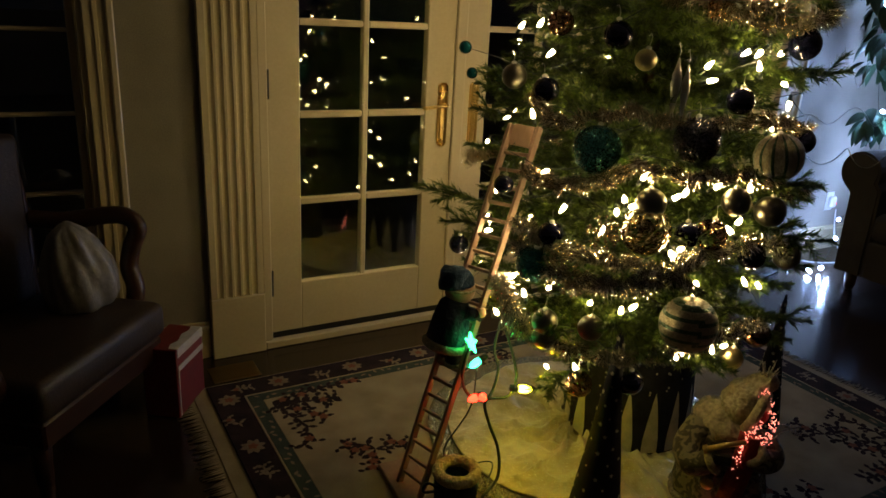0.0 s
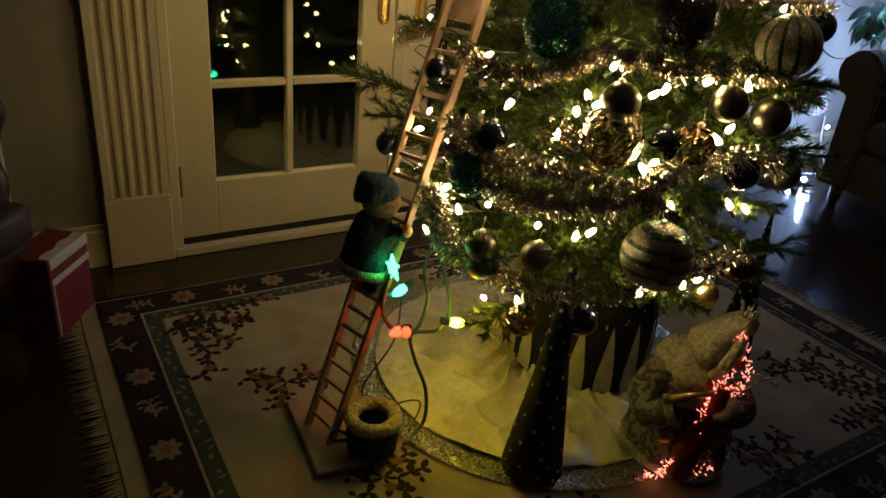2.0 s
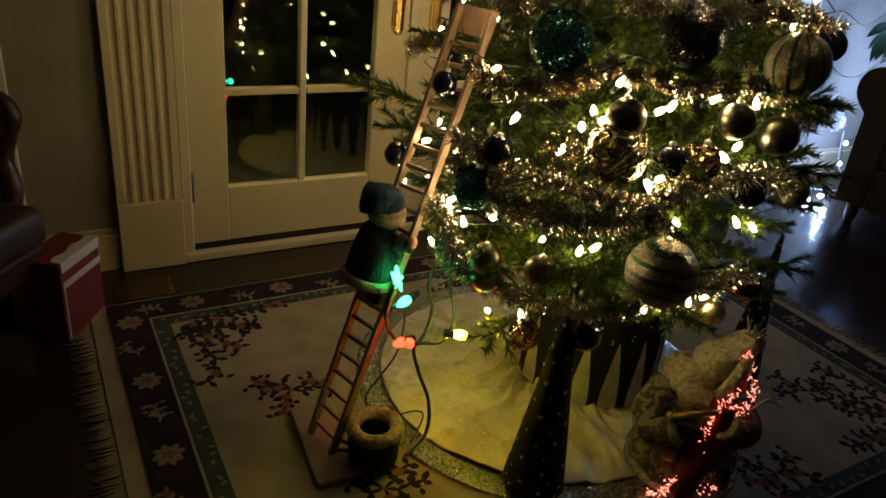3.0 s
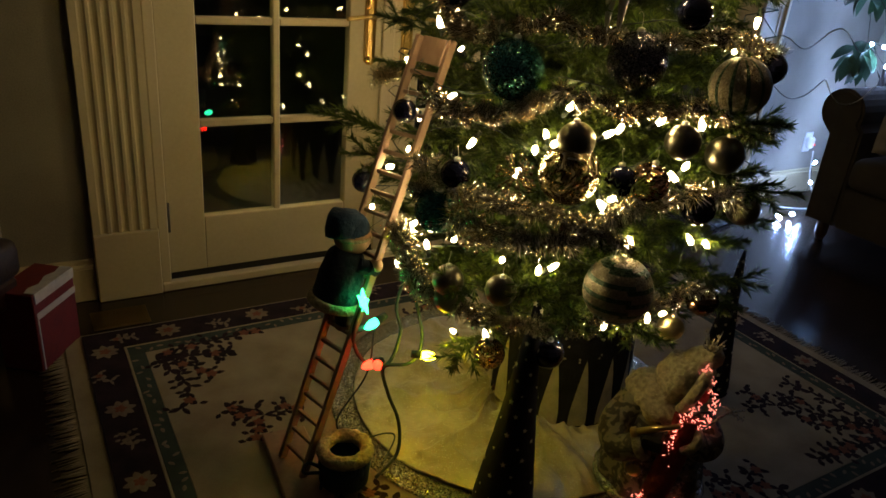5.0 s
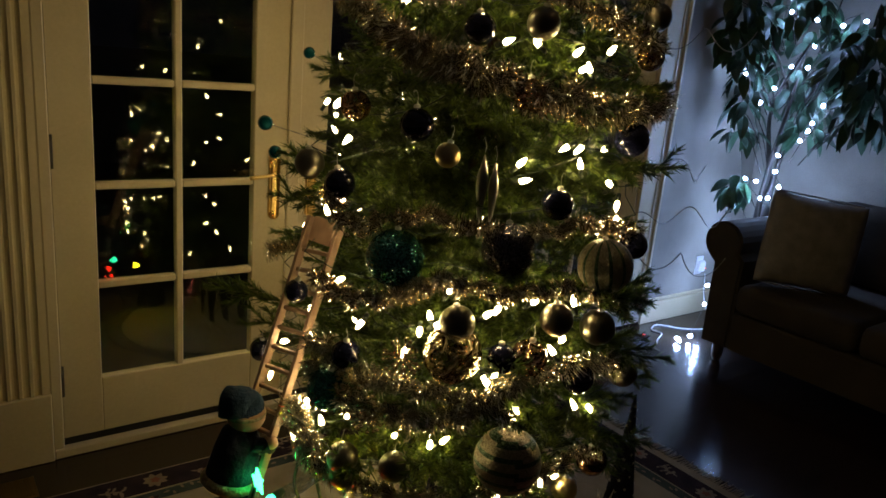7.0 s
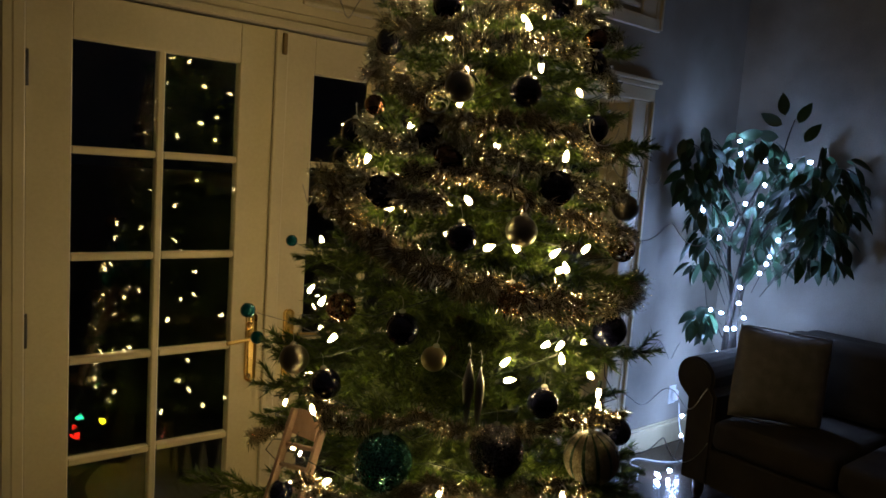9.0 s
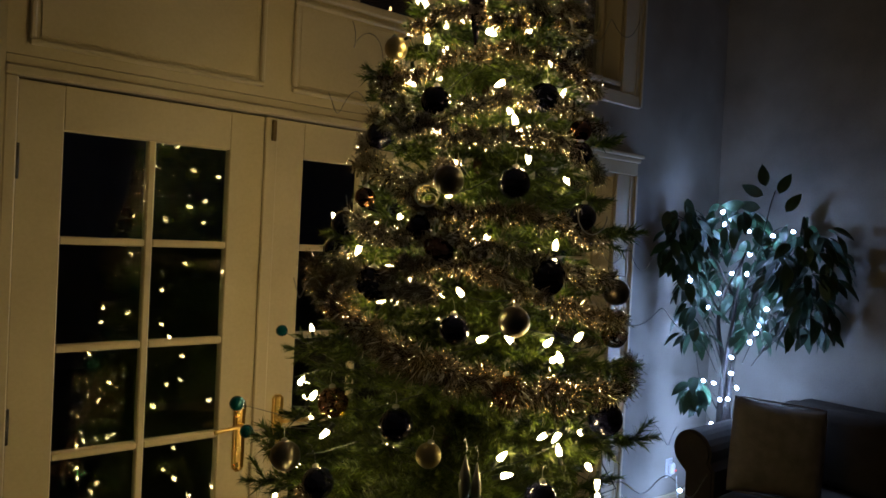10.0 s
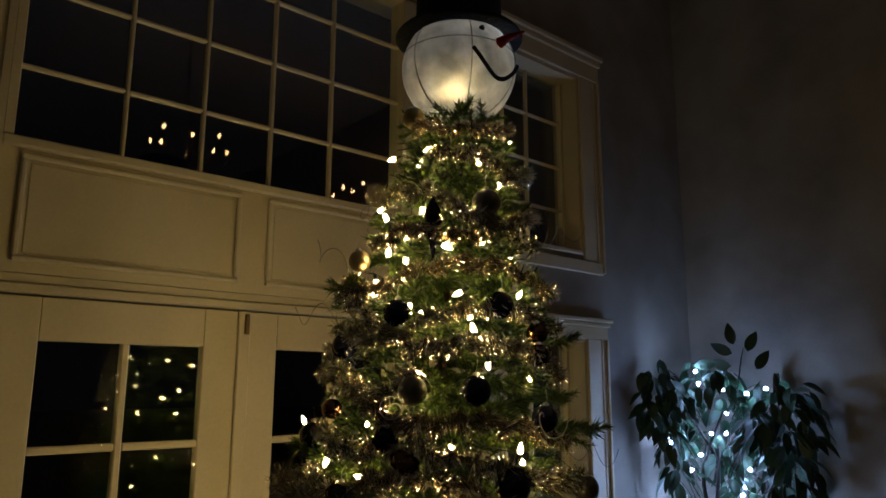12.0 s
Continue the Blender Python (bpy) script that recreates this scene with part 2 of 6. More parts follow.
def door_leaf(name, x0, x1, gx0, gx1, hinge_left, handle_x):
    ob = thing(name, "closed cream french door leaf with ten dark panes", "door", (0, 0, 0), "french doors", "structure")
    y0, y1, z0, z1, g0, g1 = 0.004, 0.046, 0.040, 2.040, 0.240, 1.905
    part("stile", box(x0, gx0, y0, y1, z0, z1, 0.003), TRIM, ob)
    part("stile", box(gx1, x1, y0, y1, z0, z1, 0.003), TRIM, ob)
    part("bottom_rail", box(gx0, gx1, y0 + 0.001, y1, z0, g0, 0.003), TRIM, ob)
    part("top_rail", box(gx0, gx1, y0 + 0.001, y1, g1, z1, 0.003), TRIM, ob)
    grid_unit(ob, gx0, gx1, g0, g1, [(gx0 + gx1) / 2], [g0 + 0.333 * i for i in range(1, 5)], 0.024, 0.024, 0.036, -4.0, -1.2)    # panes turned only to move the tree's reflection across the glass
    for z in (0.255, 1.02, 1.80):
        hx = x0 - 0.001 if hinge_left else x1 + 0.001
        part("hinge", tube([(hx, -0.005, z - 0.052), (hx, -0.005, z + 0.052)], 0.010, 10), HINGE_METAL, ob, "dark brass hinge")
    plate = part("handle_plate", box(handle_x - 0.02, handle_x + 0.02, -0.004, 0.0035, 0.765, 1.025, 0.012), BRASS, ob, "brass handle plate")
    side = -1 if hinge_left else 1
    part("lever", tube(spline([(handle_x, -0.004, 0.935), (handle_x, -0.045, 0.935), (handle_x + side * 0.03, -0.05, 0.936), (handle_x + side * 0.11, -0.048, 0.928)], 6), 0.0075, 10), BRASS, plate, "brass lever handle")
    part("lock", tube([(handle_x, -0.010, 0.84), (handle_x, -0.003, 0.84)], 0.011, 14), BRASS, plate)
    return ob


# near-black colour for the shade in the gap under the doors
GAP_SHADE = surface("gap_shade", (0.010, 0.010, 0.010), (0.018, 0.017, 0.016), 0.6, fine=120)
HINGE_METAL = surface("dark_hinge_metal", (0.05, 0.045, 0.035), (0.09, 0.08, 0.06), 0.4, 1.0, fine=120, bump=0.05)
BRASS_DULL = surface("dull_brass", (0.16, 0.11, 0.05), (0.26, 0.18, 0.08), 0.35, 1.0, fine=120, bump=0.05)
door_leaf("door_1", -0.126, 0.655, 0.0, 0.527, True, 0.603)
door_leaf("door_2", 0.697, 1.498, 0.815, 1.342, False, 0.752)
solid("trim", box(0.652, 0.700, -0.010, 0.0035, 0.022, 2.040, 0.004), TRIM, "cream astragal where the doors meet", "trim", kind="structure")
solid("threshold", box(-0.16, 1.53, -0.034, 0.001, -0.0115, 0.020, 0.004), TRIM, "cream painted door threshold", "threshold", kind="structure")
# added strip that paints the gap under the doors dark
solid("weatherstrip", box(-0.125, 1.497, 0.012, 0.06, -0.0115, 0.039, 0.003), GAP_SHADE, "added black strip for the shade in the gap under the doors", "weatherstrip", kind="structure")
# flush bolt at the head of the second leaf
solid("trim", box(0.672, 0.690, -0.022, -0.0105, 1.955, 2.03, 0.003), BRASS_DULL, "brass head bolt of the doors", "bolt", kind="structure")

# upper window over the doors
up = thing("window_1", "wide dark upper window with a grid of panes", "window", kind="structure")
part("window_frame", box(-0.165, -0.134, -0.03, 0.08, 2.531, 3.58, 0.003), TRIM, up)
part("window_frame", box(1.387, 1.499, -0.03, 0.08, 2.531, 3.58, 0.003), TRIM, up)
part("window_sill", box(-0.165, 1.499, -0.035, 0.08, 2.497, 2.530, 0.005), TRIM, up)
part("window_head", box(-0.165, 1.499, -0.03, 0.08, 3.56, 3.60, 0.003), TRIM, up)
grid_unit(up, -0.134, 1.387, 2.531, 3.56, [0.199, 0.476, 0.754, 1.030], [2.776, 3.055, 3.328], 0.02, 0.013, 0.03)


def deep_window(name, label, x0, x1, z0, z1, xs, zs, casing, crown):
    ob = thing(name, label, "window", kind="structure")
    y = 0.125
    part("jamb", box(x0, x0 + 0.02, -0.001, 0.15, z0, z1), TRIM, ob)
    part("jamb", box(x1 - 0.02, x1, -0.001, 0.15, z0, z1), TRIM, ob)
    part("head", box(x0 + 0.0205, x1 - 0.0205, -0.001, 0.15, z1 - 0.02, z1), TRIM, ob)
    part("window_sill", box(x0 + 0.0205, x1 - 0.0205, -0.02, 0.15, z0, z0 + 0.022, 0.003), TRIM, ob)
    for s, a, b in (("l", x0 - casing, x0 + 0.004), ("r", x1 - 0.004, x1 + casing)):
        part("casing", box(a, b, -0.018, -0.0015, z0 - 0.09, z1 - 0.001, 0.003), TRIM, ob)
        e = a if s == "l" else b
        part("casing_bead", box(e - 0.012, e + 0.012, -0.032, -0.0185, z0 - 0.09, z1 - 0.002, 0.005), TRIM, ob)
        part("casing_bead", box(e - 0.05 if s == "r" else e + 0.034, e - 0.034 if s == "r" else e + 0.05, -0.024, -0.0185, z0 - 0.09, z1 - 0.002, 0.003), TRIM, ob)
    part("apron", box(x0 - casing, x1 + casing, -0.024, -0.0015, z0 - 0.10, z0 - 0.091 + 0.06, 0.004), TRIM, ob)
    part("casing", box(x0 - casing - 0.012, x1 + casing + 0.012, -0.024, -0.0015, z1, z1 + crown * 0.6, 0.003), TRIM, ob)
    part("crown", box(x0 - casing - 0.02, x1 + casing + 0.02, -0.040, -0.0015, z1 + crown * 0.6 + 0.0005, z1 + crown * 0.82, 0.005), TRIM, ob)
    part("crown", box(x0 - casing - 0.028, x1 + casing + 0.028, -0.055, -0.0015, z1 + crown * 0.82 + 0.0005, z1 + crown, 0.004), TRIM, ob)
    f = 0.022
    part("sash", box(x0 + 0.0205, x0 + 0.0205 + f, y - 0.02, y + 0.02, z0 + 0.0225, z1 - 0.0205, 0.003), TRIM, ob)
    part("sash", box(x1 - 0.0205 - f, x1 - 0.0205, y - 0.02, y + 0.02, z0 + 0.0225, z1 - 0.0205, 0.003), TRIM, ob)
    grid_unit(ob, x0 + 0.0425, x1 - 0.0425, z0 + 0.0225, z1 - 0.0205, xs, zs, y, 0.014, 0.03)
    return ob


deep_window("window_2", "dark tall side window with cream deep casing", RW0, RW1, 0.20, 2.03, [2.39], [0.20 + 0.272 * i for i in range(1, 7)], 0.16, 0.115)
deep_window("window_3", "dark upper side window with cream deep casing", RW0, RW1, 2.50, 3.58, [2.39], [2.77, 3.03, 3.30], 0.16, 0.16)
deep_window("window_4", "dark window with cream casing behind the armchair", LW0, LW1, 0.25, 2.03, [-1.1], [0.641 + 0.27 * i for i in range(-1, 5)], 0.075, 0.115)
deep_window("window_5", "dark upper window over the armchair", LW0, LW1, 2.50, 3.58, [-1.1], [2.77, 3.03, 3.30], 0.075, 0.16)


def baseboard(x0, x1):
    bm = bmesh.new()
    box(x0, x1, -0.014, -0.0005, -0.0115, 0.105, 0.002, bm)
    box(x0, x1, -0.020, -0.0005, 0.1055, 0.122, 0.004, bm)
    box(x0, x1, -0.010, -0.0005, 0.1225, 0.140, 0.003, bm)
    solid("baseboard", bm, TRIM, "cream painted baseboard", "baseboard", kind="structure")


baseboard(X0, -1.60)
baseboard(-0.60, -0.368)
baseboard(1.742, 1.88)
baseboard(2.90, X1 - 0.001)

vent = thing("floor_vent", "dark metal floor register near the doors", "vent", (-0.32, -0.165, -0.0118))
part("frame", box(-0.085, 0.085, -0.06, 0.06, 0, 0.003, 0.001), BRASS_DULL, vent)
slat = mesh_of("slat", box(-0.002, 0.002, -0.048, 0.048, 0.0032, 0.0062))
for i in range(17):
    part("slat", slat, BRASS_DULL, vent).location = (-0.072 + 0.009 * i, 0, 0)

# ---------------------------------------------------------------- rug
CREAM = surface("rug_cream_wool", (0.24, 0.198, 0.13), (0.35, 0.295, 0.20), 0.95, scale=9, fine=400, bump=0.5, spec=0.1)
NAVY_WOOL = surface("rug_dark_wool", (0.016, 0.012, 0.016), (0.035, 0.022, 0.026), 0.95, scale=14, fine=400, bump=0.5, spec=0.1)
GREEN_WOOL = surface("rug_grey_green_wool", (0.035, 0.05, 0.045), (0.06, 0.075, 0.06), 0.95, scale=14, fine=400, bump=0.5, spec=0.1)
RUST_WOOL = surface("rug_rust_wool", (0.16, 0.06, 0.04), (0.24, 0.10, 0.06), 0.95, scale=14, fine=400, bump=0.5, spec=0.1)
RX0, RX1, RY0, RY1 = -0.445, 1.73, -1.84, -0.275
rug = thing("area_rug", "cream oriental rug with dark floral border", "rug")


def ring(x0, x1, y0, y1, w, z0, z1):
    bm = bmesh.new()
    box(x0, x1, y1 - w, y1, z0, z1, 0.001, bm)
    box(x0, x1, y0, y0 + w, z0, z1, 0.001, bm)
    box(x0, x0 + w, y0 + w, y1 - w, z0, z1, 0.001, bm)
    box(x1 - w, x1, y0 + w, y1 - w, z0, z1, 0.001, bm)
    return bm


part("backing", box(RX0 - 0.05, RX1 + 0.05, RY0 - 0.018, RY1 + 0.018, -0.0118, -0.001, 0.002), CREAM, rug, "cream woven edge")
part("border", ring(RX0, RX1, RY0, RY1, 0.105, -0.0008, 0.007), NAVY_WOOL, rug, "dark floral border band")
part("guard_line", ring(RX0 + 0.1055, RX1 - 0.1055, RY0 + 0.1055, RY1 - 0.1055, 0.007, -0.0008, 0.0072), CREAM, rug)
part("inner_border", ring(RX0 + 0.113, RX1 - 0.113, RY0 + 0.113, RY1 - 0.113, 0.044, -0.0008, 0.007), GREEN_WOOL, rug, "grey green inner band")
part("field", box(RX0 + 0.1575, RX1 - 0.1575, RY0 + 0.1575, RY1 - 0.1575, -0.0008, 0.007, 0.001), CREAM, rug, "cream field")


def petal(bm, x, y, a, length, width, z):
    """A flat leaf of pile, slightly domed."""
    c, s = math.cos(a), math.sin(a)
    pts = [(0, 0), (0.25, 0.36), (0.55, 0.5), (0.82, 0.3), (1, 0), (0.82, -0.3), (0.55, -0.5), (0.25, -0.36)]
    vs = [bm.verts.new((x + c * u * length - s * v * width, y + s * u * length + c * v * width, z)) for u, v in pts]
    top = bm.verts.new((x + c * 0.5 * length, y + s * 0.5 * length, z + 0.0012))
    for i in range(8):
        bm.faces.new((vs[i], vs[(i + 1) % 8], top))


def vine(bm, bm2, x, y, a, n, step, rnd, bend=0.35):
    """A scrolling stem with leaves on either side and a few rust buds."""
    side = 1
    for i in range(n):
        nx, ny = x + math.cos(a) * step, y + math.sin(a) * step
        petal(bm, x, y, a, step * 1.25, step * 0.38, 0.0071)
        for q in (side, -side * 0.8):
            petal(bm, nx, ny, a + q * rnd.uniform(0.7, 1.3), step * rnd.uniform(0.8, 1.2), step * rnd.uniform(0.45, 0.7), 0.0072)
            if rnd.random() < 0.55:
                ax, ay = nx + math.cos(a + q) * step * 0.9, ny + math.sin(a + q) * step * 0.9
                petal(bm, ax, ay, a + q * 2.0, step * 0.7, step * 0.45, 0.0073)
        if rnd.random() < 0.3:
            for k in range(5):
                petal(bm2, nx, ny, k * 1.257, step * 0.55, step * 0.4, 0.0077)
        x, y = nx, ny
        a += side * rnd.uniform(0.2, 1.0) * bend * 2
        side = -side


rnd = random.Random(7)
leaf_bm, bud_bm = bmesh.new(), bmesh.new()
ix0, ix1, iy0, iy1 = RX0 + 0.17, RX1 - 0.17, RY0 + 0.17, RY1 - 0.17
for cx, cy, sx, sy in ((ix0, iy1, 1, -1), (ix1, iy1, -1, -1), (ix0, iy0, 1, 1), (ix1, iy0, -1, 1)):
    for a, n in ((0.08, 9), (0.45, 6), (0.8, 6), (1.15, 6), (1.5, 9)):
        vx, vy = math.cos(a) * sx, math.sin(a) * sy
        vine(leaf_bm, bud_bm, cx + 0.012 * sx, cy + 0.012 * sy, math.atan2(vy, vx), n, 0.035, rnd)
for cx, cy in ((0.02, -1.28), (0.35, -1.60), (-0.06, -0.86), (1.32, -0.75), (1.35, -1.42), (0.65, -0.55), (0.95, -1.62)):
    for k in range(5):
        vine(leaf_bm, bud_bm, cx, cy, k * 1.257 + rnd.random(), 3, 0.032, rnd, 0.5)
part("vine_motif", leaf_bm, NAVY_WOOL, rug, "dark scrolling vine motif")["kind"] = "stuff"
part("bud_motif", bud_bm, RUST_WOOL, rug, "rust flower buds")["kind"] = "stuff"
fl_bm, fr_bm = bmesh.new(), bmesh.new()


def rosette(bm, bm2, x, y, r):
    for k in range(8):
        petal(bm, x, y, k * math.pi / 4 + rnd.random() * 0.2, r, r * 0.55, 0.0071)
    for k in range(5):
        petal(bm2, x, y, k * 1.257, r * 0.45, r * 0.3, 0.0079)


for i in range(15):
    for y in (RY1 - 0.052, RY0 + 0.052):
        x = RX0 + 0.10 + i * 0.142
        (rosette if i % 2 else (lambda b, c, xx, yy, r: vine(b, c, xx - 0.03, yy, rnd.uniform(-0.5, 0.5), 3, 0.022, rnd)))(fl_bm, fr_bm, x, y, 0.040)
for i in range(10):
    for x in (RX0 + 0.052, RX1 - 0.052):
        y = RY0 + 0.10 + i * 0.15
        (rosette if i % 2 else (lambda b, c, xx, yy, r: vine(b, c, xx, yy - 0.03, 1.57 + rnd.uniform(-0.5, 0.5), 3, 0.022, rnd)))(fl_bm, fr_bm, x, y, 0.040)
TAN_WOOL = surface("rug_tan_wool", (0.16, 0.12, 0.085), (0.24, 0.19, 0.13), 0.95, scale=14, fine=400, bump=0.5, spec=0.1)
part("border_flower", fl_bm, TAN_WOOL, rug, "tan border flowers")["kind"] = "stuff"
part("border_bud", fr_bm, RUST_WOOL, rug)["kind"] = "stuff"
sm = bmesh.new()
for i in range(60):
    for y in (RY1 - 0.135, RY0 + 0.135):
        petal(sm, RX0 + 0.15 + i * 0.0315, y, rnd.uniform(0, 6.28), 0.022, 0.011, 0.0071)
for i in range(38):
    for x in (RX0 + 0.135, RX1 - 0.135):
        petal(sm, x, RY0 + 0.15 + i * 0.033, rnd.uniform(0, 6.28), 0.022, 0.011, 0.0071)
part("inner_border_leaf", sm, TAN_WOOL, rug)["kind"] = "stuff"
fr = bmesh.new()
for x, s in ((RX0 - 0.05, -1), (RX1 + 0.05, 1)):
    y = RY0
    while y < RY1:
        l = rnd.uniform(0.045, 0.075)
        w = rnd.uniform(-0.012, 0.012)
        tube([(x, y, -0.006), (x + s * l * 0.5, y + w * 0.4, -0.008), (x + s * l, y + w, -0.0095)], 0.0022, 4, fr, 0.0014)
        y += rnd.uniform(0.0045, 0.008)
part("fringe", fr, CREAM, rug, "cream knotted fringe")["kind"] = "stuff"

# ---------------------------------------------------------------- tree skirt


def glitter(name, c1, c2, base_rough=0.3, scale=420.0, metal=0.7):
    """Sequins and glitter: tiny cells, each tilted and toned by itself."""
    m, nt, n, l, b = nodes_of(name)
    tc = n.new("ShaderNodeTexCoord")
    v = n.new("ShaderNodeTexVoronoi")
    v.inputs["Scale"].default_value = scale
    l.new(tc.outputs["Object"], v.inputs["Vector"])
    ramp = n.new("ShaderNodeValToRGB")
    ramp.color_ramp.elements[0].color, ramp.color_ramp.elements[1].color = (*c1, 1), (*c2, 1)
    sep = n.new("ShaderNodeSeparateColor")
    l.new(v.outputs["Color"], sep.inputs[0]), l.new(sep.outputs[0], ramp.inputs[0]), l.new(ramp.outputs[0], b.inputs["Base Color"])
    b.inputs["Metallic"].default_value, b.inputs["Roughness"].default_value = metal, base_rough
    geo = n.new("ShaderNodeNewGeometry")
    sub = n.new("ShaderNodeVectorMath")
    sub.operation = "SUBTRACT"
    sub.inputs[1].default_value = (0.5, 0.5, 0.5)
    l.new(v.outputs["Color"], sub.inputs[0])
    sc = n.new("ShaderNodeVectorMath")
    sc.operation = "SCALE"
    sc.inputs["Scale"].default_value = 1.1
    l.new(sub.outputs[0], sc.inputs[0])
    add = n.new("ShaderNodeVectorMath")
    l.new(geo.outputs["Normal"], add.inputs[0]), l.new(sc.outputs[0], add.inputs[1])
    nrm = n.new("ShaderNodeVectorMath")
    nrm.operation = "NORMALIZE"
    l.new(add.outputs[0], nrm.inputs[0]), l.new(nrm.outputs[0], b.inputs["Normal"])
    return m


SEQUIN = glitter("silver_sequins", (0.10, 0.11, 0.07), (0.72, 0.72, 0.55), 0.25, 320)


def sparkle_cloth(name, c1, c2, share):
    """Thin satin with a scatter of glitter specks."""
    m = glitter(name, (0.6, 0.55, 0.4), (0.98, 0.95, 0.85), 0.4, 650, 0.6)
    n, l = m.node_tree.nodes, m.node_tree.links
    tc = n.new("ShaderNodeTexCoord")
    cell = n.new("ShaderNodeTexVoronoi")
    cell.inputs["Scale"].default_value = 650
    l.new(tc.outputs["Object"], cell.inputs["Vector"])
    split = n.new("ShaderNodeSeparateColor")
    l.new(cell.outputs["Color"], split.inputs[0])
    pick = n.new("ShaderNodeMath")
    pick.operation = "GREATER_THAN"
    pick.inputs[1].default_value = 1 - share
    l.new(split.outputs[2], pick.inputs[0])
    stain = n.new("ShaderNodeTexNoise")
    stain.inputs["Scale"].default_value, stain.inputs["Detail"].default_value = 9, 6
    l.new(tc.outputs["Object"], stain.inputs["Vector"])
    ramp = n.new("ShaderNodeValToRGB")
    ramp.color_ramp.elements[0].position, ramp.color_ramp.elements[1].position = 0.35, 0.65
    ramp.color_ramp.elements[0].color, ramp.color_ramp.elements[1].color = (*c1, 1), (*c2, 1)
    l.new(stain.outputs[0], ramp.inputs[0])
    weave = n.new("ShaderNodeTexNoise")
    weave.inputs["Scale"].default_value, weave.inputs["Detail"].default_value = 45, 5
    l.new(tc.outputs["Object"], weave.inputs["Vector"])
    bump = n.new("ShaderNodeBump")
    bump.inputs["Strength"].default_value, bump.inputs["Distance"].default_value = 0.55, 0.012
    l.new(weave.outputs[0], bump.inputs["Height"])
    satin = n.new("ShaderNodeBsdfPrincipled")
    satin.inputs["Roughness"].default_value, satin.inputs["Sheen Weight"].default_value = 0.42, 0.3
    l.new(ramp.outputs[0], satin.inputs["Base Color"]), l.new(bump.outputs[0], satin.inputs["Normal"])
    mix = n.new("ShaderNodeMixShader")
    l.new(pick.outputs[0], mix.inputs[0]), l.new(satin.outputs[0], mix.inputs[1]), l.new(n["Principled BSDF"].outputs[0], mix.inputs[2])
    l.new(mix.outputs[0], n["Material Output"].inputs[0])
    return m


SKIRT = sparkle_cloth("skirt_satin", (0.38, 0.33, 0.20), (0.62, 0.55, 0.38), 0.035)


def cloth_disc(r0, r1, rings, seg, fold, lift):
    bm = bmesh.new()
    rows = []
    for i in range(rings + 1):
        r = r0 + (r1 - r0) * i / rings
        row = []
        for k in range(seg):
            a = 2 * math.pi * k / seg
            x, y = math.cos(a), math.sin(a)
            n1 = noise.noise((x * 2.6, y * 2.6, r * 5)) * 0.6 + noise.noise((x * 6 * r / 0.4, y * 6 * r / 0.4, 3.1)) * 0.7
            bend = 0.35 * noise.noise((x * r * 6, y * r * 6, 1.7))
            ray = abs(noise.noise((math.cos(a + bend) * 3.4, math.sin(a + bend) * 3.4, 9.2)))
            cross = abs(noise.noise((x * r * 8, y * r * 8, 7.7)))
            soft = max(0.12, 1.1 - r / 0.50)
            z = lift + fold * max(0.0, 0.35 + n1) * (1.1 - r / 0.53) + fold * (3.2 * max(0, 0.16 - ray) + 2.4 * max(0, 0.13 - cross)) * soft
            row.append(bm.verts.new((r * math.cos(a), r * math.sin(a), z)))
        rows.append(row)
    for a, b in zip(rows, rows[1:]):
        for k in range(seg):
            bm.faces.new((a[k], b[k], b[(k + 1) % seg], a[(k + 1) % seg])).smooth = True
    ext = bmesh.ops.extrude_face_region(bm, geom=list(bm.faces))
    bmesh.ops.translate(bm, vec=(0, 0, -0.0025), verts=[v for v in ext["geom"] if isinstance(v, bmesh.types.BMVert)])
    bmesh.ops.recalc_face_normals(bm, faces=bm.faces)
    return bm


skirt = thing("tree_skirt", "cream satin tree skirt with silver sequin rim", "tree skirt", (0.61, -1.04, 0.0))
part("cloth", cloth_disc(0.06, 0.447, 90, 360, 0.062, 0.0125), SKIRT, skirt, "creased cream satin cloth")
part("sequin_band", cloth_disc(0.445, 0.515, 6, 180, 0.004, 0.0128), SEQUIN, skirt, "silver sequin band")

# ---------------------------------------------------------------- tree
def axis(z):
    return Vector((0.62 + 0.042 * z, -1.025 - 0.034 * z, z))


def reach(z):
    """The tree's radius at a height, where the ornaments hang."""
    return float(np.interp(z, [0.40, 0.55, 0.9, 1.5, 2.0, 2.45, 2.6], [0.40, 0.46, 0.45, 0.35, 0.25, 0.13, 0.05]))


def on_tree(angle, z, out=0.0):
    a = radians(angle)
    return axis(z) + Vector((math.cos(a), math.sin(a), 0)) * (reach(z) + out)


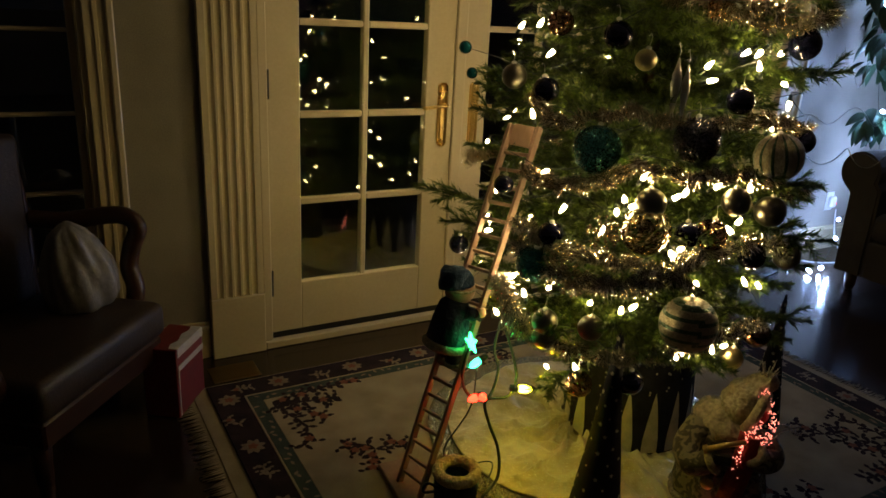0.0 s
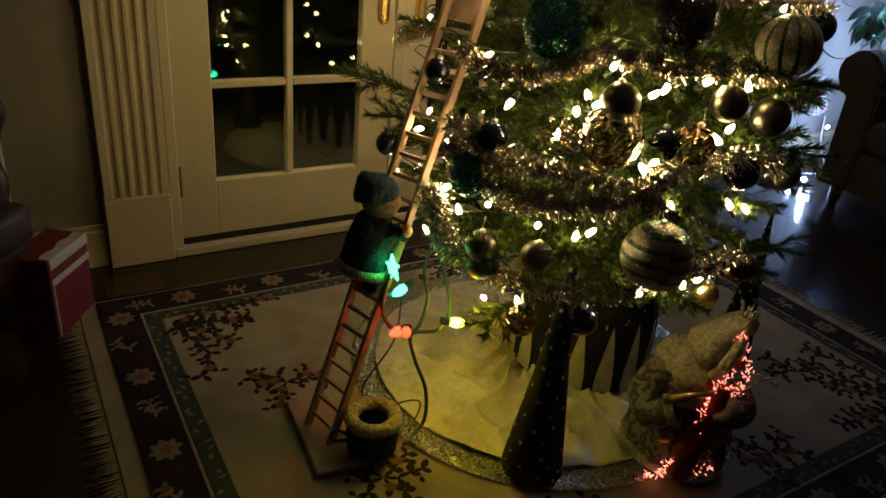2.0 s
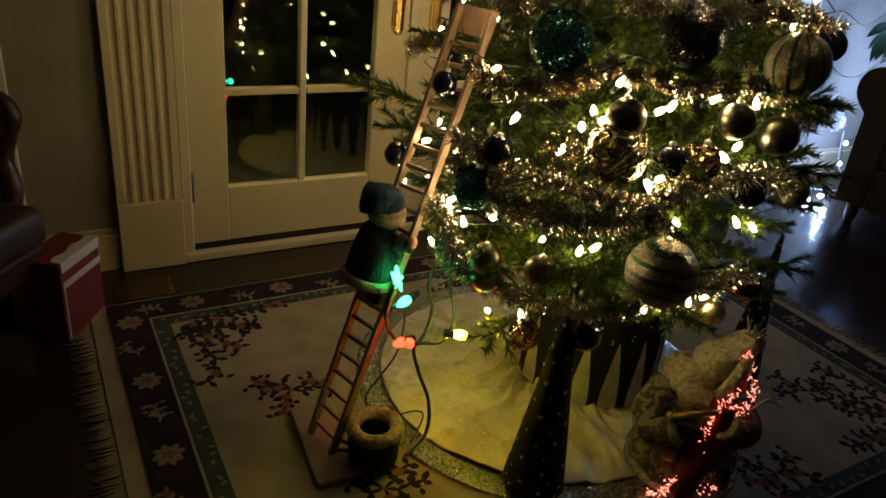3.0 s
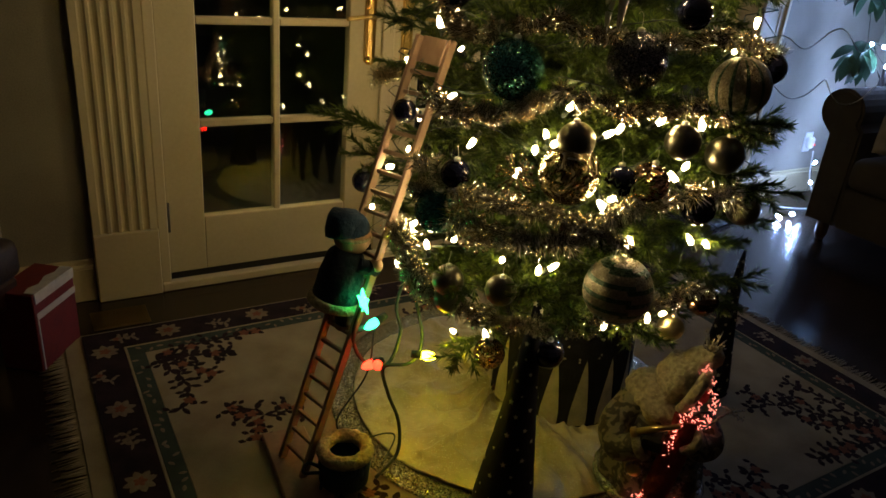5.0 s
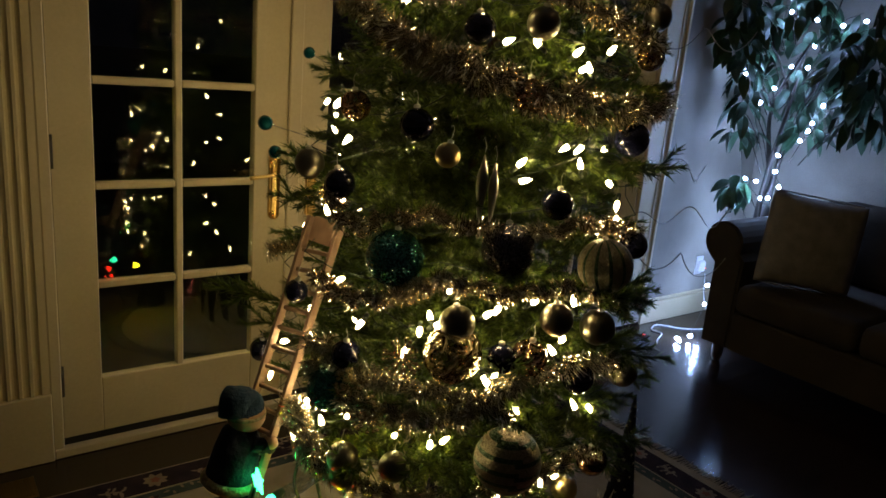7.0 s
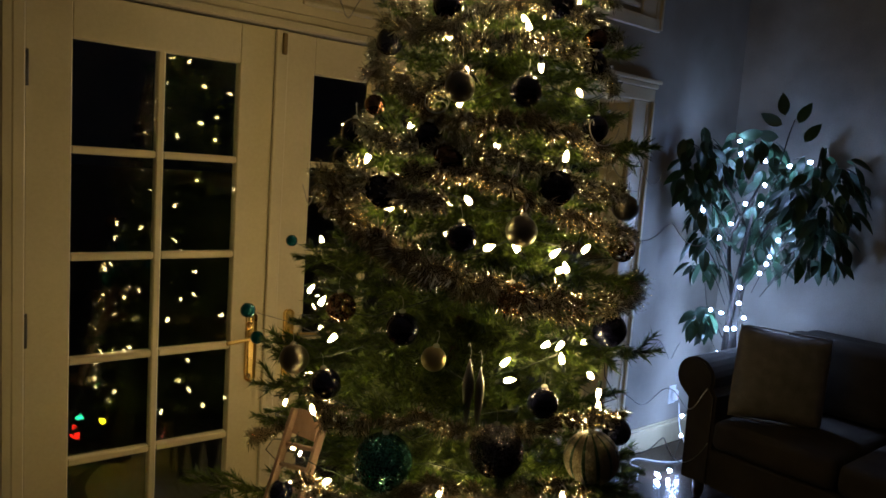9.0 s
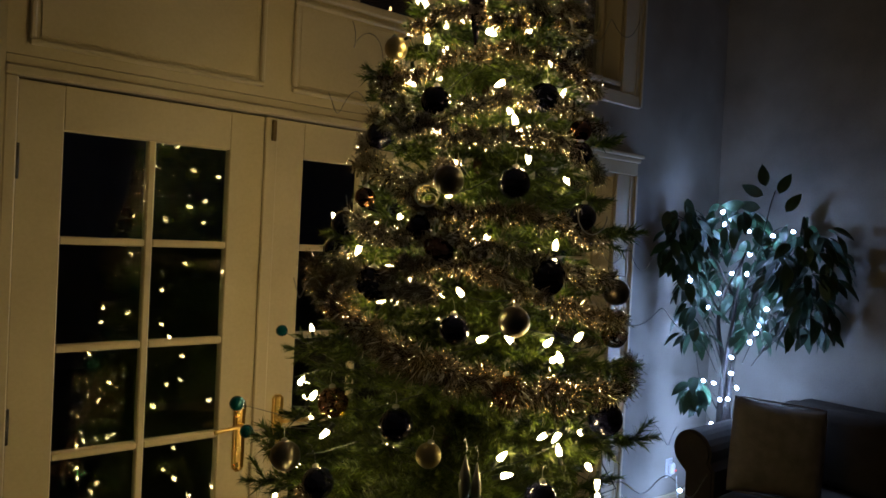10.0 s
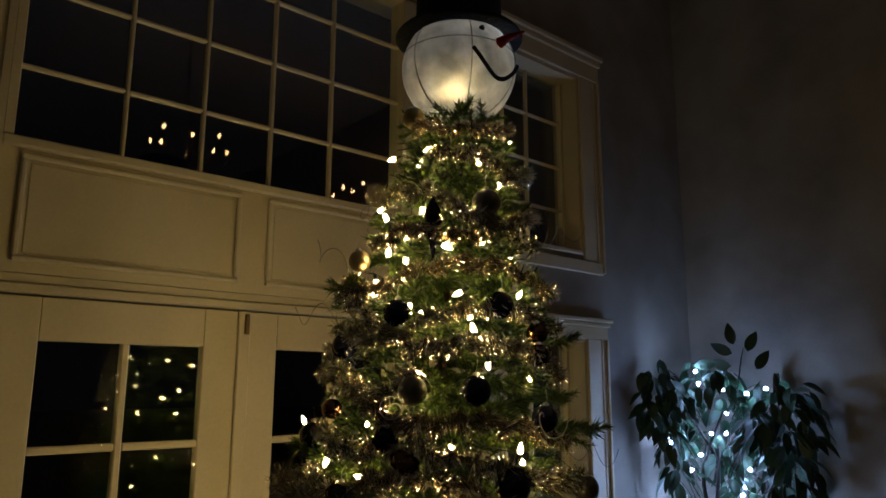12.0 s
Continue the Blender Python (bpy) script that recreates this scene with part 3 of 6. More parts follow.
def needle_material():
    m, nt, n, l, b = nodes_of("fir_needles")
    geo = n.new("ShaderNodeNewGeometry")
    ramp = n.new("ShaderNodeValToRGB")
    ramp.color_ramp.elements[0].color, ramp.color_ramp.elements[1].color = (0.016, 0.038, 0.007, 1), (0.120, 0.165, 0.024, 1)
    l.new(geo.outputs["Random Per Island"], ramp.inputs[0])
    info = n.new("ShaderNodeObjectInfo")
    hsv = n.new("ShaderNodeHueSaturation")
    mr = n.new("ShaderNodeMapRange")
    mr.inputs[3].default_value, mr.inputs[4].default_value = 0.7, 1.25
    l.new(info.outputs["Random"], mr.inputs[0]), l.new(mr.outputs[0], hsv.inputs["Value"])
    l.new(ramp.outputs[0], hsv.inputs["Color"]), l.new(hsv.outputs[0], b.inputs["Base Color"])
    b.inputs["Roughness"].default_value = 0.45
    tr = n.new("ShaderNodeBsdfTranslucent")
    l.new(hsv.outputs[0], tr.inputs[0])
    mix = n.new("ShaderNodeMixShader")
    mix.inputs[0].default_value = 0.3
    l.new(b.outputs[0], mix.inputs[1]), l.new(tr.outputs[0], mix.inputs[2]), l.new(mix.outputs[0], n["Material Output"].inputs[0])
    return m


NEEDLE = needle_material()
BARK = surface("brown_trunk", (0.05, 0.03, 0.02), (0.10, 0.06, 0.035), 0.8, scale=20, fine=120, bump=0.4)


def branch_mesh(length, seed):
    """A fir branch along x: a stem with side twigs, all set with needles."""
    r = random.Random(seed)
    verts, faces = [], []

    def needles(p, q, count, size):
        d = (q - p)
        u = d.normalized()
        s = u.orthogonal().normalized()
        w = u.cross(s)
        for i in range(count):
            f = (i + r.random()) / count
            b = p + d * f
            a = r.uniform(0, 6.283)
            o = (s * math.cos(a) + w * math.sin(a))
            tip = b + (u * r.uniform(0.5, 0.9) + o * r.uniform(0.6, 0.9)) * size * r.uniform(0.7, 1.15)
            side = u.cross(o) * 0.0021
            k = len(verts)
            verts.extend((b + side, b - side, tip))
            faces.append((k, k + 1, k + 2))

    def stick(p, q, rad):
        d = (q - p).normalized()
        s = d.orthogonal().normalized()
        w = d.cross(s)
        k = len(verts)
        for c, rr in ((p, rad), (q, rad * 0.6)):
            for j in range(3):
                verts.append(c + (s * math.cos(j * 2.094) + w * math.sin(j * 2.094)) * rr)
        for j in range(3):
            faces.append((k + j, k + (j + 1) % 3, k + 3 + (j + 1) % 3, k + 3 + j))

    n = max(4, int(length / 0.035))
    pts = [Vector((length * i / n, 0.01 * math.sin(i * 1.3 + seed), -0.05 * length * math.sin(math.pi * i / n) + 0.08 * length * (i / n) ** 2)) for i in range(n + 1)]
    for i in range(n):
        stick(pts[i], pts[i + 1], 0.0022)
        needles(pts[i], pts[i + 1], 36, 0.028)
        if i >= 1:
            for side in (-1, 1):
                if r.random() < 0.12:
                    continue
                t = r.uniform(0.05, 0.115) * (1 - 0.4 * i / n)
                d = Vector((0.75, side * r.uniform(0.6, 0.95), r.uniform(-0.45, 0.6))).normalized()
                e = pts[i] + d * t + Vector((0, 0, r.uniform(-0.01, 0.015)))
                stick(pts[i], e, 0.0014)
                needles(pts[i], e, int(t * 950), 0.027)
    needles(pts[-1], pts[-1] + Vector((0.02, 0, 0.004)), 40, 0.022)
    me = bpy.data.meshes.new("branch")
    me.from_pydata([tuple(v) for v in verts], [], faces)
    me.materials.append(NEEDLE)
    return me


tree = thing("christmas_tree", "slim green artificial fir tree, densely decorated", "christmas tree", tuple(axis(0)))
inv = Matrix.Translation(-axis(0))
part("trunk", tube([axis(z) - axis(0) for z in (0.012, 0.5, 1.2, 2.0, 2.5)], 0.022, 12, None, 0.006), BARK, tree, "brown trunk")
stand = bmesh.new()
for k in range(4):
    a = k * math.pi / 2 + 0.4
    tube([(0.02 * math.cos(a), 0.02 * math.sin(a), 0.12), (0.075 * math.cos(a), 0.075 * math.sin(a), 0.045)], 0.009, 6, stand)
join(stand, lathe([(0.03, 0.045), (0.035, 0.05), (0.035, 0.2), (0.028, 0.21)], 14))
part("stand", stand, DARKWOOD, tree)
SIZES = (0.46, 0.38, 0.30, 0.22, 0.15)
BRANCHES = {s: [branch_mesh(s, int(s * 100) + 7 * k) for k in range(2)] for s in SIZES}
rnd = random.Random(11)
z, turn = 0.46, 0.0
while z < 2.50:
    R = reach(z) + float(np.interp(z, [0.5, 1.0, 1.3, 2.4], [0.045, 0.035, 0.005, -0.005]))
    count = 15 if z < 1.0 else 13 if z < 1.6 else 11 if z < 2.1 else 9
    for k in range(count):
        a = turn + (k + rnd.uniform(-0.25, 0.25)) * 2 * math.pi / count
        want = R * rnd.uniform(0.76, 1.07)
        if z < 1.12 and 2.50 < a % 6.283 < 3.60:    # room for the ladder
            want = min(want, (0.60 - 0.35 * z) * 0.86)
        s = min(SIZES, key=lambda q: abs(q - want * 0.98))
        m = Matrix.Translation(axis(z + rnd.uniform(-0.03, 0.03)) - axis(0)) @ Matrix.Rotation(a, 4, "Z") @ Matrix.Rotation(rnd.uniform(-0.02, 0.28) - 0.10 * (z > 1.8), 4, "Y") @ Matrix.Rotation(rnd.uniform(-0.5, 0.5), 4, "X") @ Matrix.Diagonal((want / s, 1, 1, 1))
        ob = part("branch", rnd.choice(BRANCHES[s]), NEEDLE, tree)
        ob.matrix_basis = m
    turn += 0.37
    z += 0.074 if z < 1.8 else 0.064
# boughs that stand out of the outline: low toward the doors, toward the sofa, and here and there in front
for a, q, out in ((154, 0.78, 0.60), (148, 0.70, 0.52), (146, 1.09, 0.46), (150, 1.00, 0.47), (140, 0.94, 0.48), (-72, 0.83, 0.56), (-84, 0.95, 0.54), (-70, 0.60, 0.55), (-106, 0.72, 0.52), (-112, 0.66, 0.50), (-130, 0.56, 0.50), (-118, 0.53, 0.52),
                  (-59, 1.63, 0.40), (-70, 1.40, 0.43), (-62, 1.18, 0.48), (175, 1.97, 0.31), (-168, 1.38, 0.42), (-140, 1.33, 0.41), (-150, 1.12, 0.45), (-96, 1.30, 0.42), (-128, 1.10, 0.46), (-64, 1.86, 0.33), (178, 1.62, 0.37), (-110, 2.08, 0.27), (-150, 2.26, 0.21), (-80, 2.20, 0.23)):
    s = min(SIZES, key=lambda v: abs(v - out))
    ob = part("branch", rnd.choice(BRANCHES[s]), NEEDLE, tree)
    ob.matrix_basis = Matrix.Translation(axis(q) - axis(0)) @ Matrix.Rotation(radians(a), 4, "Z") @ Matrix.Rotation(rnd.uniform(-0.05, 0.12), 4, "Y") @ Matrix.Rotation(rnd.uniform(-0.6, 0.6), 4, "X") @ Matrix.Diagonal((out / s, 1, 1, 1))

# ---------------------------------------------------------------- tree lights
WARM = glow("warm_bulb_glass", (1.0, 0.74, 0.33), 104.0)
WIRE = surface("dark_green_wire", (0.008, 0.02, 0.01), (0.015, 0.03, 0.016), 0.5)
BULBS_LOW = [(-152, 0.4), (-141, 0.42), (-109, 0.49), (-105, 0.49), (-94, 0.49), (-89, 0.5), (-174, 0.51), (-169, 0.55), (151, 0.56), (-162, 0.6), (-130, 0.61), (-170, 0.62), (-127, 0.62), (-140, 0.62), (-168, 0.64), (-154, 0.64), (-109, 0.68), (-84, 0.68), (-88, 0.68), (-107, 0.69), (-165, 0.71), (175, 0.73), (-169, 0.78), (-119, 0.78), (-117, 0.79), (-140, 0.82), (-101, 0.83), (-98, 0.85), (-153, 0.86), (-137, 0.87), (-133, 0.88)]
BULBS_MID = [(-135, 0.89), (-121, 0.91), (-118, 0.93), (-96, 0.93), (-163, 0.93), (-109, 0.94), (-131, 0.95), (-105, 0.96), (-129, 0.96), (-172, 1.06), (-87, 1.07), (-170, 1.09), (-77, 1.09), (-173, 1.09), (-78, 1.13), (-116, 1.18), (-87, 1.18), (-117, 1.21), (-97, 1.21), (-150, 1.22), (-173, 1.22), (-89, 1.25), (-98, 1.25), (-102, 1.25), (149, 1.27), (178, 1.28), (-101, 1.4), (-98, 1.4), (-102, 1.43), (-89, 1.44), (-116, 1.44)]
BULBS_HIGH = [(-126, 1.44), (-160, 1.5), (-165, 1.51), (-133, 1.53), (-98, 1.55), (-179, 1.61), (-96, 1.63), (-126, 1.65), (-152, 1.71), (-168, 1.77), (-139, 1.79), (-112, 1.82), (149, 1.84), (-86, 1.85), (-152, 1.87), (-114, 1.87), (-118, 1.89), (-124, 1.98), (-177, 1.99), (-178, 2.02), (-96, 2.04), (-172, 2.08), (-134, 2.09), (-112, 2.1), (-150, 2.13), (173, 2.18), (-123, 2.18), (-110, 2.33), (-158, 2.35), (-52, 2.41)]
lights = thing("tree_string_lights", "warm white string lights wound round the fir tree", "string lights", tuple(axis(0)))
BULB = mesh_of("bulb", lathe([(0.0, -0.004), (0.0044, -0.003), (0.0056, 0.002), (0.0051, 0.009), (0.0030, 0.016), (0.0, 0.021)], 10))
SOCKET = mesh_of("socket", lathe([(0.0, -0.022), (0.0045, -0.022), (0.0052, -0.004), (0.0, -0.004)], 8))
rnd = random.Random(23)
spots = [(a, q, rnd.uniform(-0.012, 0.018)) for a, q in BULBS_LOW + BULBS_MID + BULBS_HIGH]
zz = 0.5
while zz < 2.4:                                # the far side, seen in the door glass
    n = int(2 + 3.4 * reach(zz) / 0.45)
    for k in range(n):
        spots.append((38 + (k + rnd.random()) * 88 / n, zz + rnd.uniform(-0.05, 0.05), rnd.uniform(0.02, 0.055)))
    zz += 0.125
for k in range(22):                            # unseen extras deep inside the boughs, added to brighten the upper tree
    q = rnd.uniform(1.5, 2.36)
    spots.append((rnd.uniform(-180, -60), q, -0.09 * reach(q) / 0.4))
places = [on_tree(a, q, out) - axis(0) for a, q, out in spots]
places.append(axis(2.545) + Vector((-0.075, -0.050, 0.0)) - axis(0))    # two shine up into the topper
places.append(axis(2.56) + Vector((-0.062, -0.078, 0.0)) - axis(0))
for p in places:
    tilt = Euler((rnd.uniform(-1.1, 1.1), rnd.uniform(-1.1, 1.1) + (math.pi if rnd.random() < 0.4 else 0), 0)).to_matrix().to_4x4()
    b = part("bulb", BULB, WARM, lights)
    b.matrix_basis = Matrix.Translation(p) @ tilt
    s = part("socket", SOCKET, WIRE, b)
wire = bmesh.new()
pts = []
for i in range(700):
    q = 0.45 + 2.0 * i / 700
    pts.append(on_tree(i * 9.1, q + 0.03 * math.sin(i * 0.9), -0.02 + 0.03 * math.sin(i * 2.3)) - axis(0))
tube(pts, 0.0014, 4, wire)
part("wire", wire, WIRE, lights, "dark green wire")

# ---------------------------------------------------------------- tinsel
def tinsel_material(name, c1, c2):
    m, nt, n, l, b = nodes_of(name)
    geo = n.new("ShaderNodeNewGeometry")
    ramp = n.new("ShaderNodeValToRGB")
    ramp.color_ramp.elements[0].color, ramp.color_ramp.elements[1].color = (*c1, 1), (*c2, 1)
    l.new(geo.outputs["Random Per Island"], ramp.inputs[0]), l.new(ramp.outputs[0], b.inputs["Base Color"])
    b.inputs["Metallic"].default_value, b.inputs["Roughness"].default_value = 1.0, 0.2
    return m


TINSEL = tinsel_material("champagne_tinsel", (0.54, 0.46, 0.35), (0.95, 0.89, 0.76))
TINSEL_SILVER = tinsel_material("pale_tinsel", (0.55, 0.50, 0.40), (0.97, 0.94, 0.84))


def garland(stops, thick, seed, material=None, out=0.03, dense=7000):
    """Fluffy tinsel through (angle, height) stops: a core wire thick with fine curved foil strips."""
    r = random.Random(seed)
    line = spline([on_tree(a, q, out) for a, q in stops], 24)
    for i, p in enumerate(line):
        line[i] = p + Vector((0.010 * math.sin(i * 0.7 + seed), 0.010 * math.cos(i * 0.9), 0.008 * math.sin(i * 0.45 + seed * 2)))
    length = sum((b - a).length for a, b in zip(line, line[1:]))
    base = line[len(line) // 2]
    n = int(length * dense)
    verts, faces = [], []
    for i in range(n):
        f = i / n * (len(line) - 1.001)
        k0 = int(f)
        along = (line[k0 + 1] - line[k0])
        c = line[k0] + along * (f - k0)
        along = along.normalized()
        d = Vector((r.gauss(0, 1), r.gauss(0, 1), r.gauss(0, 1)))
        d = (d - along * d.dot(along) * 0.75).normalized()
        e = (d + Vector((r.gauss(0, 1), r.gauss(0, 1), r.gauss(0, 1))) * 0.35 + Vector((0, 0, -0.25))).normalized()
        l = thick * r.uniform(0.6, 1.15) * (0.8 + 0.2 * math.sin(f * 0.8))
        side = d.orthogonal().normalized()
        g = r.random() * 6.283
        side = (side * math.cos(g) + d.cross(side) * math.sin(g)) * 0.00085
        k = len(verts)
        m1, m2 = c + d * l * 0.55, c + d * l * 0.55 + e * l * 0.45
        verts.extend((c - side, c + side, m1 + side, m1 - side, m2 + side * 0.7, m2 - side * 0.7))
        faces.extend(((k, k + 1, k + 2, k + 3), (k + 3, k + 2, k + 4, k + 5)))
    me = bpy.data.meshes.new("tinsel")
    me.from_pydata([tuple(v - base) for v in verts], [], faces)
    ob = thing("tinsel_garland", "champagne gold tinsel garland draped on the fir tree", "garland", tuple(base), "tinsel on the tree")
    part("foil", me, material or TINSEL, ob)["kind"] = "stuff"
    part("core_wire", tube([p - base for p in line], 0.001, 4), WIRE, ob)


garland([(-166, 0.74), (-157, 0.708), (-145, 0.688), (-133, 0.689), (-121, 0.716), (-112, 0.779), (-90, 0.80), (-66, 0.74)], 0.036, 1, TINSEL_SILVER)
garland([(-168, 0.80), (-152, 0.76), (-140, 0.755), (-126, 0.745), (-112, 0.70)], 0.030, 2, TINSEL_SILVER)
garland([(-167, 0.93), (-156, 0.915), (-143, 0.938), (-134, 0.979), (-118, 0.966), (-98, 0.97), (-70, 0.90)], 0.028, 3)
garland([(-172, 1.12), (-160, 1.06), (-140, 1.10), (-118, 1.08), (-96, 1.10), (-70, 1.06)], 0.026, 5)
garland([(166, 1.56), (-176, 1.491), (-152, 1.423), (-134, 1.388), (-107, 1.348), (-77, 1.329), (-50, 1.36)], 0.042, 4, None, 0.045, 6500)
garland([(170, 1.53), (-174, 1.47), (-152, 1.40), (-134, 1.365), (-107, 1.325), (-77, 1.31)], 0.036, 14, None, 0.030)
garland([(165, 1.52), (-168, 1.543), (-147, 1.585), (-128, 1.58), (-108, 1.529), (-80, 1.483), (-50, 1.46)], 0.034, 17)
garland([(172, 1.60), (-172, 1.555), (-156, 1.53), (-140, 1.53)], 0.036, 12, TINSEL_SILVER)
garland([(168, 1.80), (-160, 1.748), (-148, 1.69), (-128, 1.695), (-107, 1.691), (-75, 1.64)], 0.032, 6)
garland([(160, 1.99), (-179, 1.955), (-145, 1.856), (-122, 1.862), (-96, 1.852), (-70, 1.80)], 0.030, 7, TINSEL_SILVER)
garland([(170, 1.86), (-179, 1.80), (-158, 1.75), (-140, 1.80)], 0.030, 8, TINSEL_SILVER)
garland([(172, 2.02), (-179, 1.984), (-135, 2.04), (-98, 2.035), (-60, 1.99)], 0.030, 20)
garland([(165, 2.25), (173, 2.237), (-146, 2.229), (-118, 2.16), (-102, 2.146), (-70, 2.10)], 0.032, 9, TINSEL_SILVER)
garland([(-178, 2.10), (-150, 2.13), (-120, 2.11), (-90, 2.16), (-60, 2.20)], 0.028, 19)
garland([(-150, 2.34), (-110, 2.324), (-80, 2.28), (-50, 2.33)], 0.030, 18, TINSEL_SILVER)
garland([(-170, 2.42), (-120, 2.40), (-70, 2.43)], 0.026, 21)
garland([(-170, 0.62), (-168, 0.607), (-163, 0.546), (-158, 0.519), (-150, 0.50)], 0.038, 22, TINSEL_SILVER)
garland([(-150, 0.50), (-135, 0.49), (-118, 0.50), (-100, 0.56), (-80, 0.58)], 0.026, 16, TINSEL_SILVER)
garland([(176, 1.90), (-160, 1.87), (-130, 1.93), (-100, 1.94), (-70, 1.90)], 0.030, 23, TINSEL_SILVER)
garland([(176, 1.68), (-165, 1.64), (-140, 1.64), (-115, 1.61), (-90, 1.57), (-65, 1.56)], 0.032, 24, TINSEL_SILVER)
garland([(-30, 0.80), (60, 0.86), (150, 0.90)], 0.036, 10)
garland([(-30, 1.40), (60, 1.46), (150, 1.52)], 0.036, 11)

# ---------------------------------------------------------------- ornaments
def shiny(name, colour, rough, metal=1.0, spec=0.5, coat=0.0):
    m = surface(name, tuple(c * 0.8 for c in colour), colour, rough, metal, scale=18, fine=150, bump=0.02, spec=spec, coat=coat, rough2=rough + 0.06)
    return m


NAVY_BALL = shiny("navy_lacquer", (0.012, 0.014, 0.045), 0.08, 0.35, 0.6, 0.6)
PEWTER_BALL = shiny("pewter_satin", (0.24, 0.22, 0.17), 0.28)
GOLD_BALL = shiny("gold_satin", (0.62, 0.50, 0.26), 0.30)
COPPER_BALL = shiny("bronze_gloss", (0.26, 0.15, 0.10), 0.12)
CAP_METAL = shiny("cap_metal", (0.7, 0.68, 0.6), 0.25)
NAVY_GLITTER = glitter("navy_glitter", (0.004, 0.004, 0.008), (0.16, 0.15, 0.18), 0.2, 26, 0.7)
TEAL_GLITTER = glitter("teal_glitter", (0.004, 0.045, 0.05), (0.10, 0.42, 0.40), 0.2, 22, 0.7)


def clear_ball_material(name, foil, amount, scale):
    """Clear thin glass with patches of metal leaf on it."""
    m, nt, n, l, b = nodes_of(name)
    tc = n.new("ShaderNodeTexCoord")
    no = n.new("ShaderNodeTexNoise")
    no.inputs["Scale"].default_value, no.inputs["Detail"].default_value, no.inputs["Distortion"].default_value = scale, 5, 1.2
    ramp = n.new("ShaderNodeValToRGB")
    ramp.color_ramp.elements[0].position, ramp.color_ramp.elements[1].position = amount, amount + 0.06
    ramp.color_ramp.elements[0].color, ramp.color_ramp.elements[1].color = (1, 1, 1, 1), (0, 0, 0, 1)
    bp = n.new("ShaderNodeBump")
    bp.inputs["Strength"].default_value, bp.inputs["Distance"].default_value = 0.5, 0.15
    l.new(tc.outputs["Object"], no.inputs["Vector"]), l.new(no.outputs[0], ramp.inputs[0]), l.new(no.outputs[0], bp.inputs["Height"])
    b.inputs["Base Color"].default_value = (*foil, 1)
    b.inputs["Metallic"].default_value, b.inputs["Roughness"].default_value = 1.0, 0.14
    l.new(bp.outputs[0], b.inputs["Normal"])
    clear = n.new("ShaderNodeBsdfTransparent")
    clear.inputs[0].default_value = (0.86, 0.84, 0.78, 1)
    gloss = n.new("ShaderNodeBsdfGlossy")
    gloss.inputs["Roughness"].default_value = 0.04
    lw = n.new("ShaderNodeFresnel")
    lw.inputs["IOR"].default_value = 1.5
    glass = n.new("ShaderNodeMixShader")
    l.new(lw.outputs[0], glass.inputs[0]), l.new(clear.outputs[0], glass.inputs[1]), l.new(gloss.outputs[0], glass.inputs[2])
    mix = n.new("ShaderNodeMixShader")
    l.new(ramp.outputs[0], mix.inputs[0]), l.new(glass.outputs[0], mix.inputs[1]), l.new(b.outputs[0], mix.inputs[2])
    l.new(mix.outputs[0], n["Material Output"].inputs[0])
    return m


MERCURY = clear_ball_material("clear_glass_gold_leaf", (0.80, 0.66, 0.40), 0.50, 2.6)
CLEAR_BRONZE = clear_ball_material("clear_glass_bronze_leaf", (0.55, 0.33, 0.20), 0.50, 2.2)
STRIPE_PALE = glitter("pale_champagne_stripe", (0.17, 0.14, 0.095), (0.38, 0.32, 0.23), 0.5, 40, 0.3)
STRIPE_DARK = glitter("dark_green_glitter_stripe", (0.01, 0.03, 0.02), (0.10, 0.16, 0.10), 0.3, 40, 0.6)

BALL = [(math.sin(math.pi * i / 16), -math.cos(math.pi * i / 16)) for i in range(17)]


def ball_mesh(material):
    me = mesh_of("ball", lathe([(max(0.0, r) if 0 < i < 16 else 0.0, z) for i, (r, z) in enumerate(BALL)], 28))
    me.materials.append(material)
    return me


def band_ball(swirl):
    """A ball of raised stripes, upright or wound round."""
    bm = lathe([(max(0.0, r) if 0 < i < 24 else 0.0, z) for i, (r, z) in enumerate([(math.sin(math.pi * i / 24), -math.cos(math.pi * i / 24)) for i in range(25)])], 48)
    me = mesh_of("ball", bm)
    me.materials.append(STRIPE_PALE), me.materials.append(STRIPE_DARK)
    for p in me.polygons:
        c = p.center
        a = math.atan2(c.y, c.x)
        f = (c.z * 2.6 + a / 6.283) % 1.0 if swirl else (a / 6.283 * 12) % 1.0
        p.material_index = 1 if f < 0.36 else 0
    return me


BALLS = {"navy": (ball_mesh(NAVY_BALL), "glossy navy blue glass bauble hung on the tree"), "pewter": (ball_mesh(PEWTER_BALL), "satin pewter grey bauble hung on the tree"), "gold": (ball_mesh(GOLD_BALL), "satin gold bauble hung on the tree"),
         "copper": (ball_mesh(COPPER_BALL), "glossy bronze brown bauble hung on the tree"), "teal": (ball_mesh(TEAL_GLITTER), "large teal glitter bauble hung on the tree"), "mercury": (ball_mesh(MERCURY), "clear glass bauble flecked with gold leaf"),
         "clear": (ball_mesh(CLEAR_BRONZE), "clear glass bauble flecked with bronze leaf"),
         "sparkle": (ball_mesh(NAVY_GLITTER), "large dark navy glitter bauble on the tree"), "striped": (band_ball(False), "champagne bauble with dark upright glitter stripes"), "swirl": (band_ball(True), "champagne bauble with dark swirled glitter stripes")}
CAPS = mesh_of("cap", lathe([(0.0, -0.004), (0.0065, -0.004), (0.0065, 0.004), (0.003, 0.006), (0.0, 0.006)], 12))
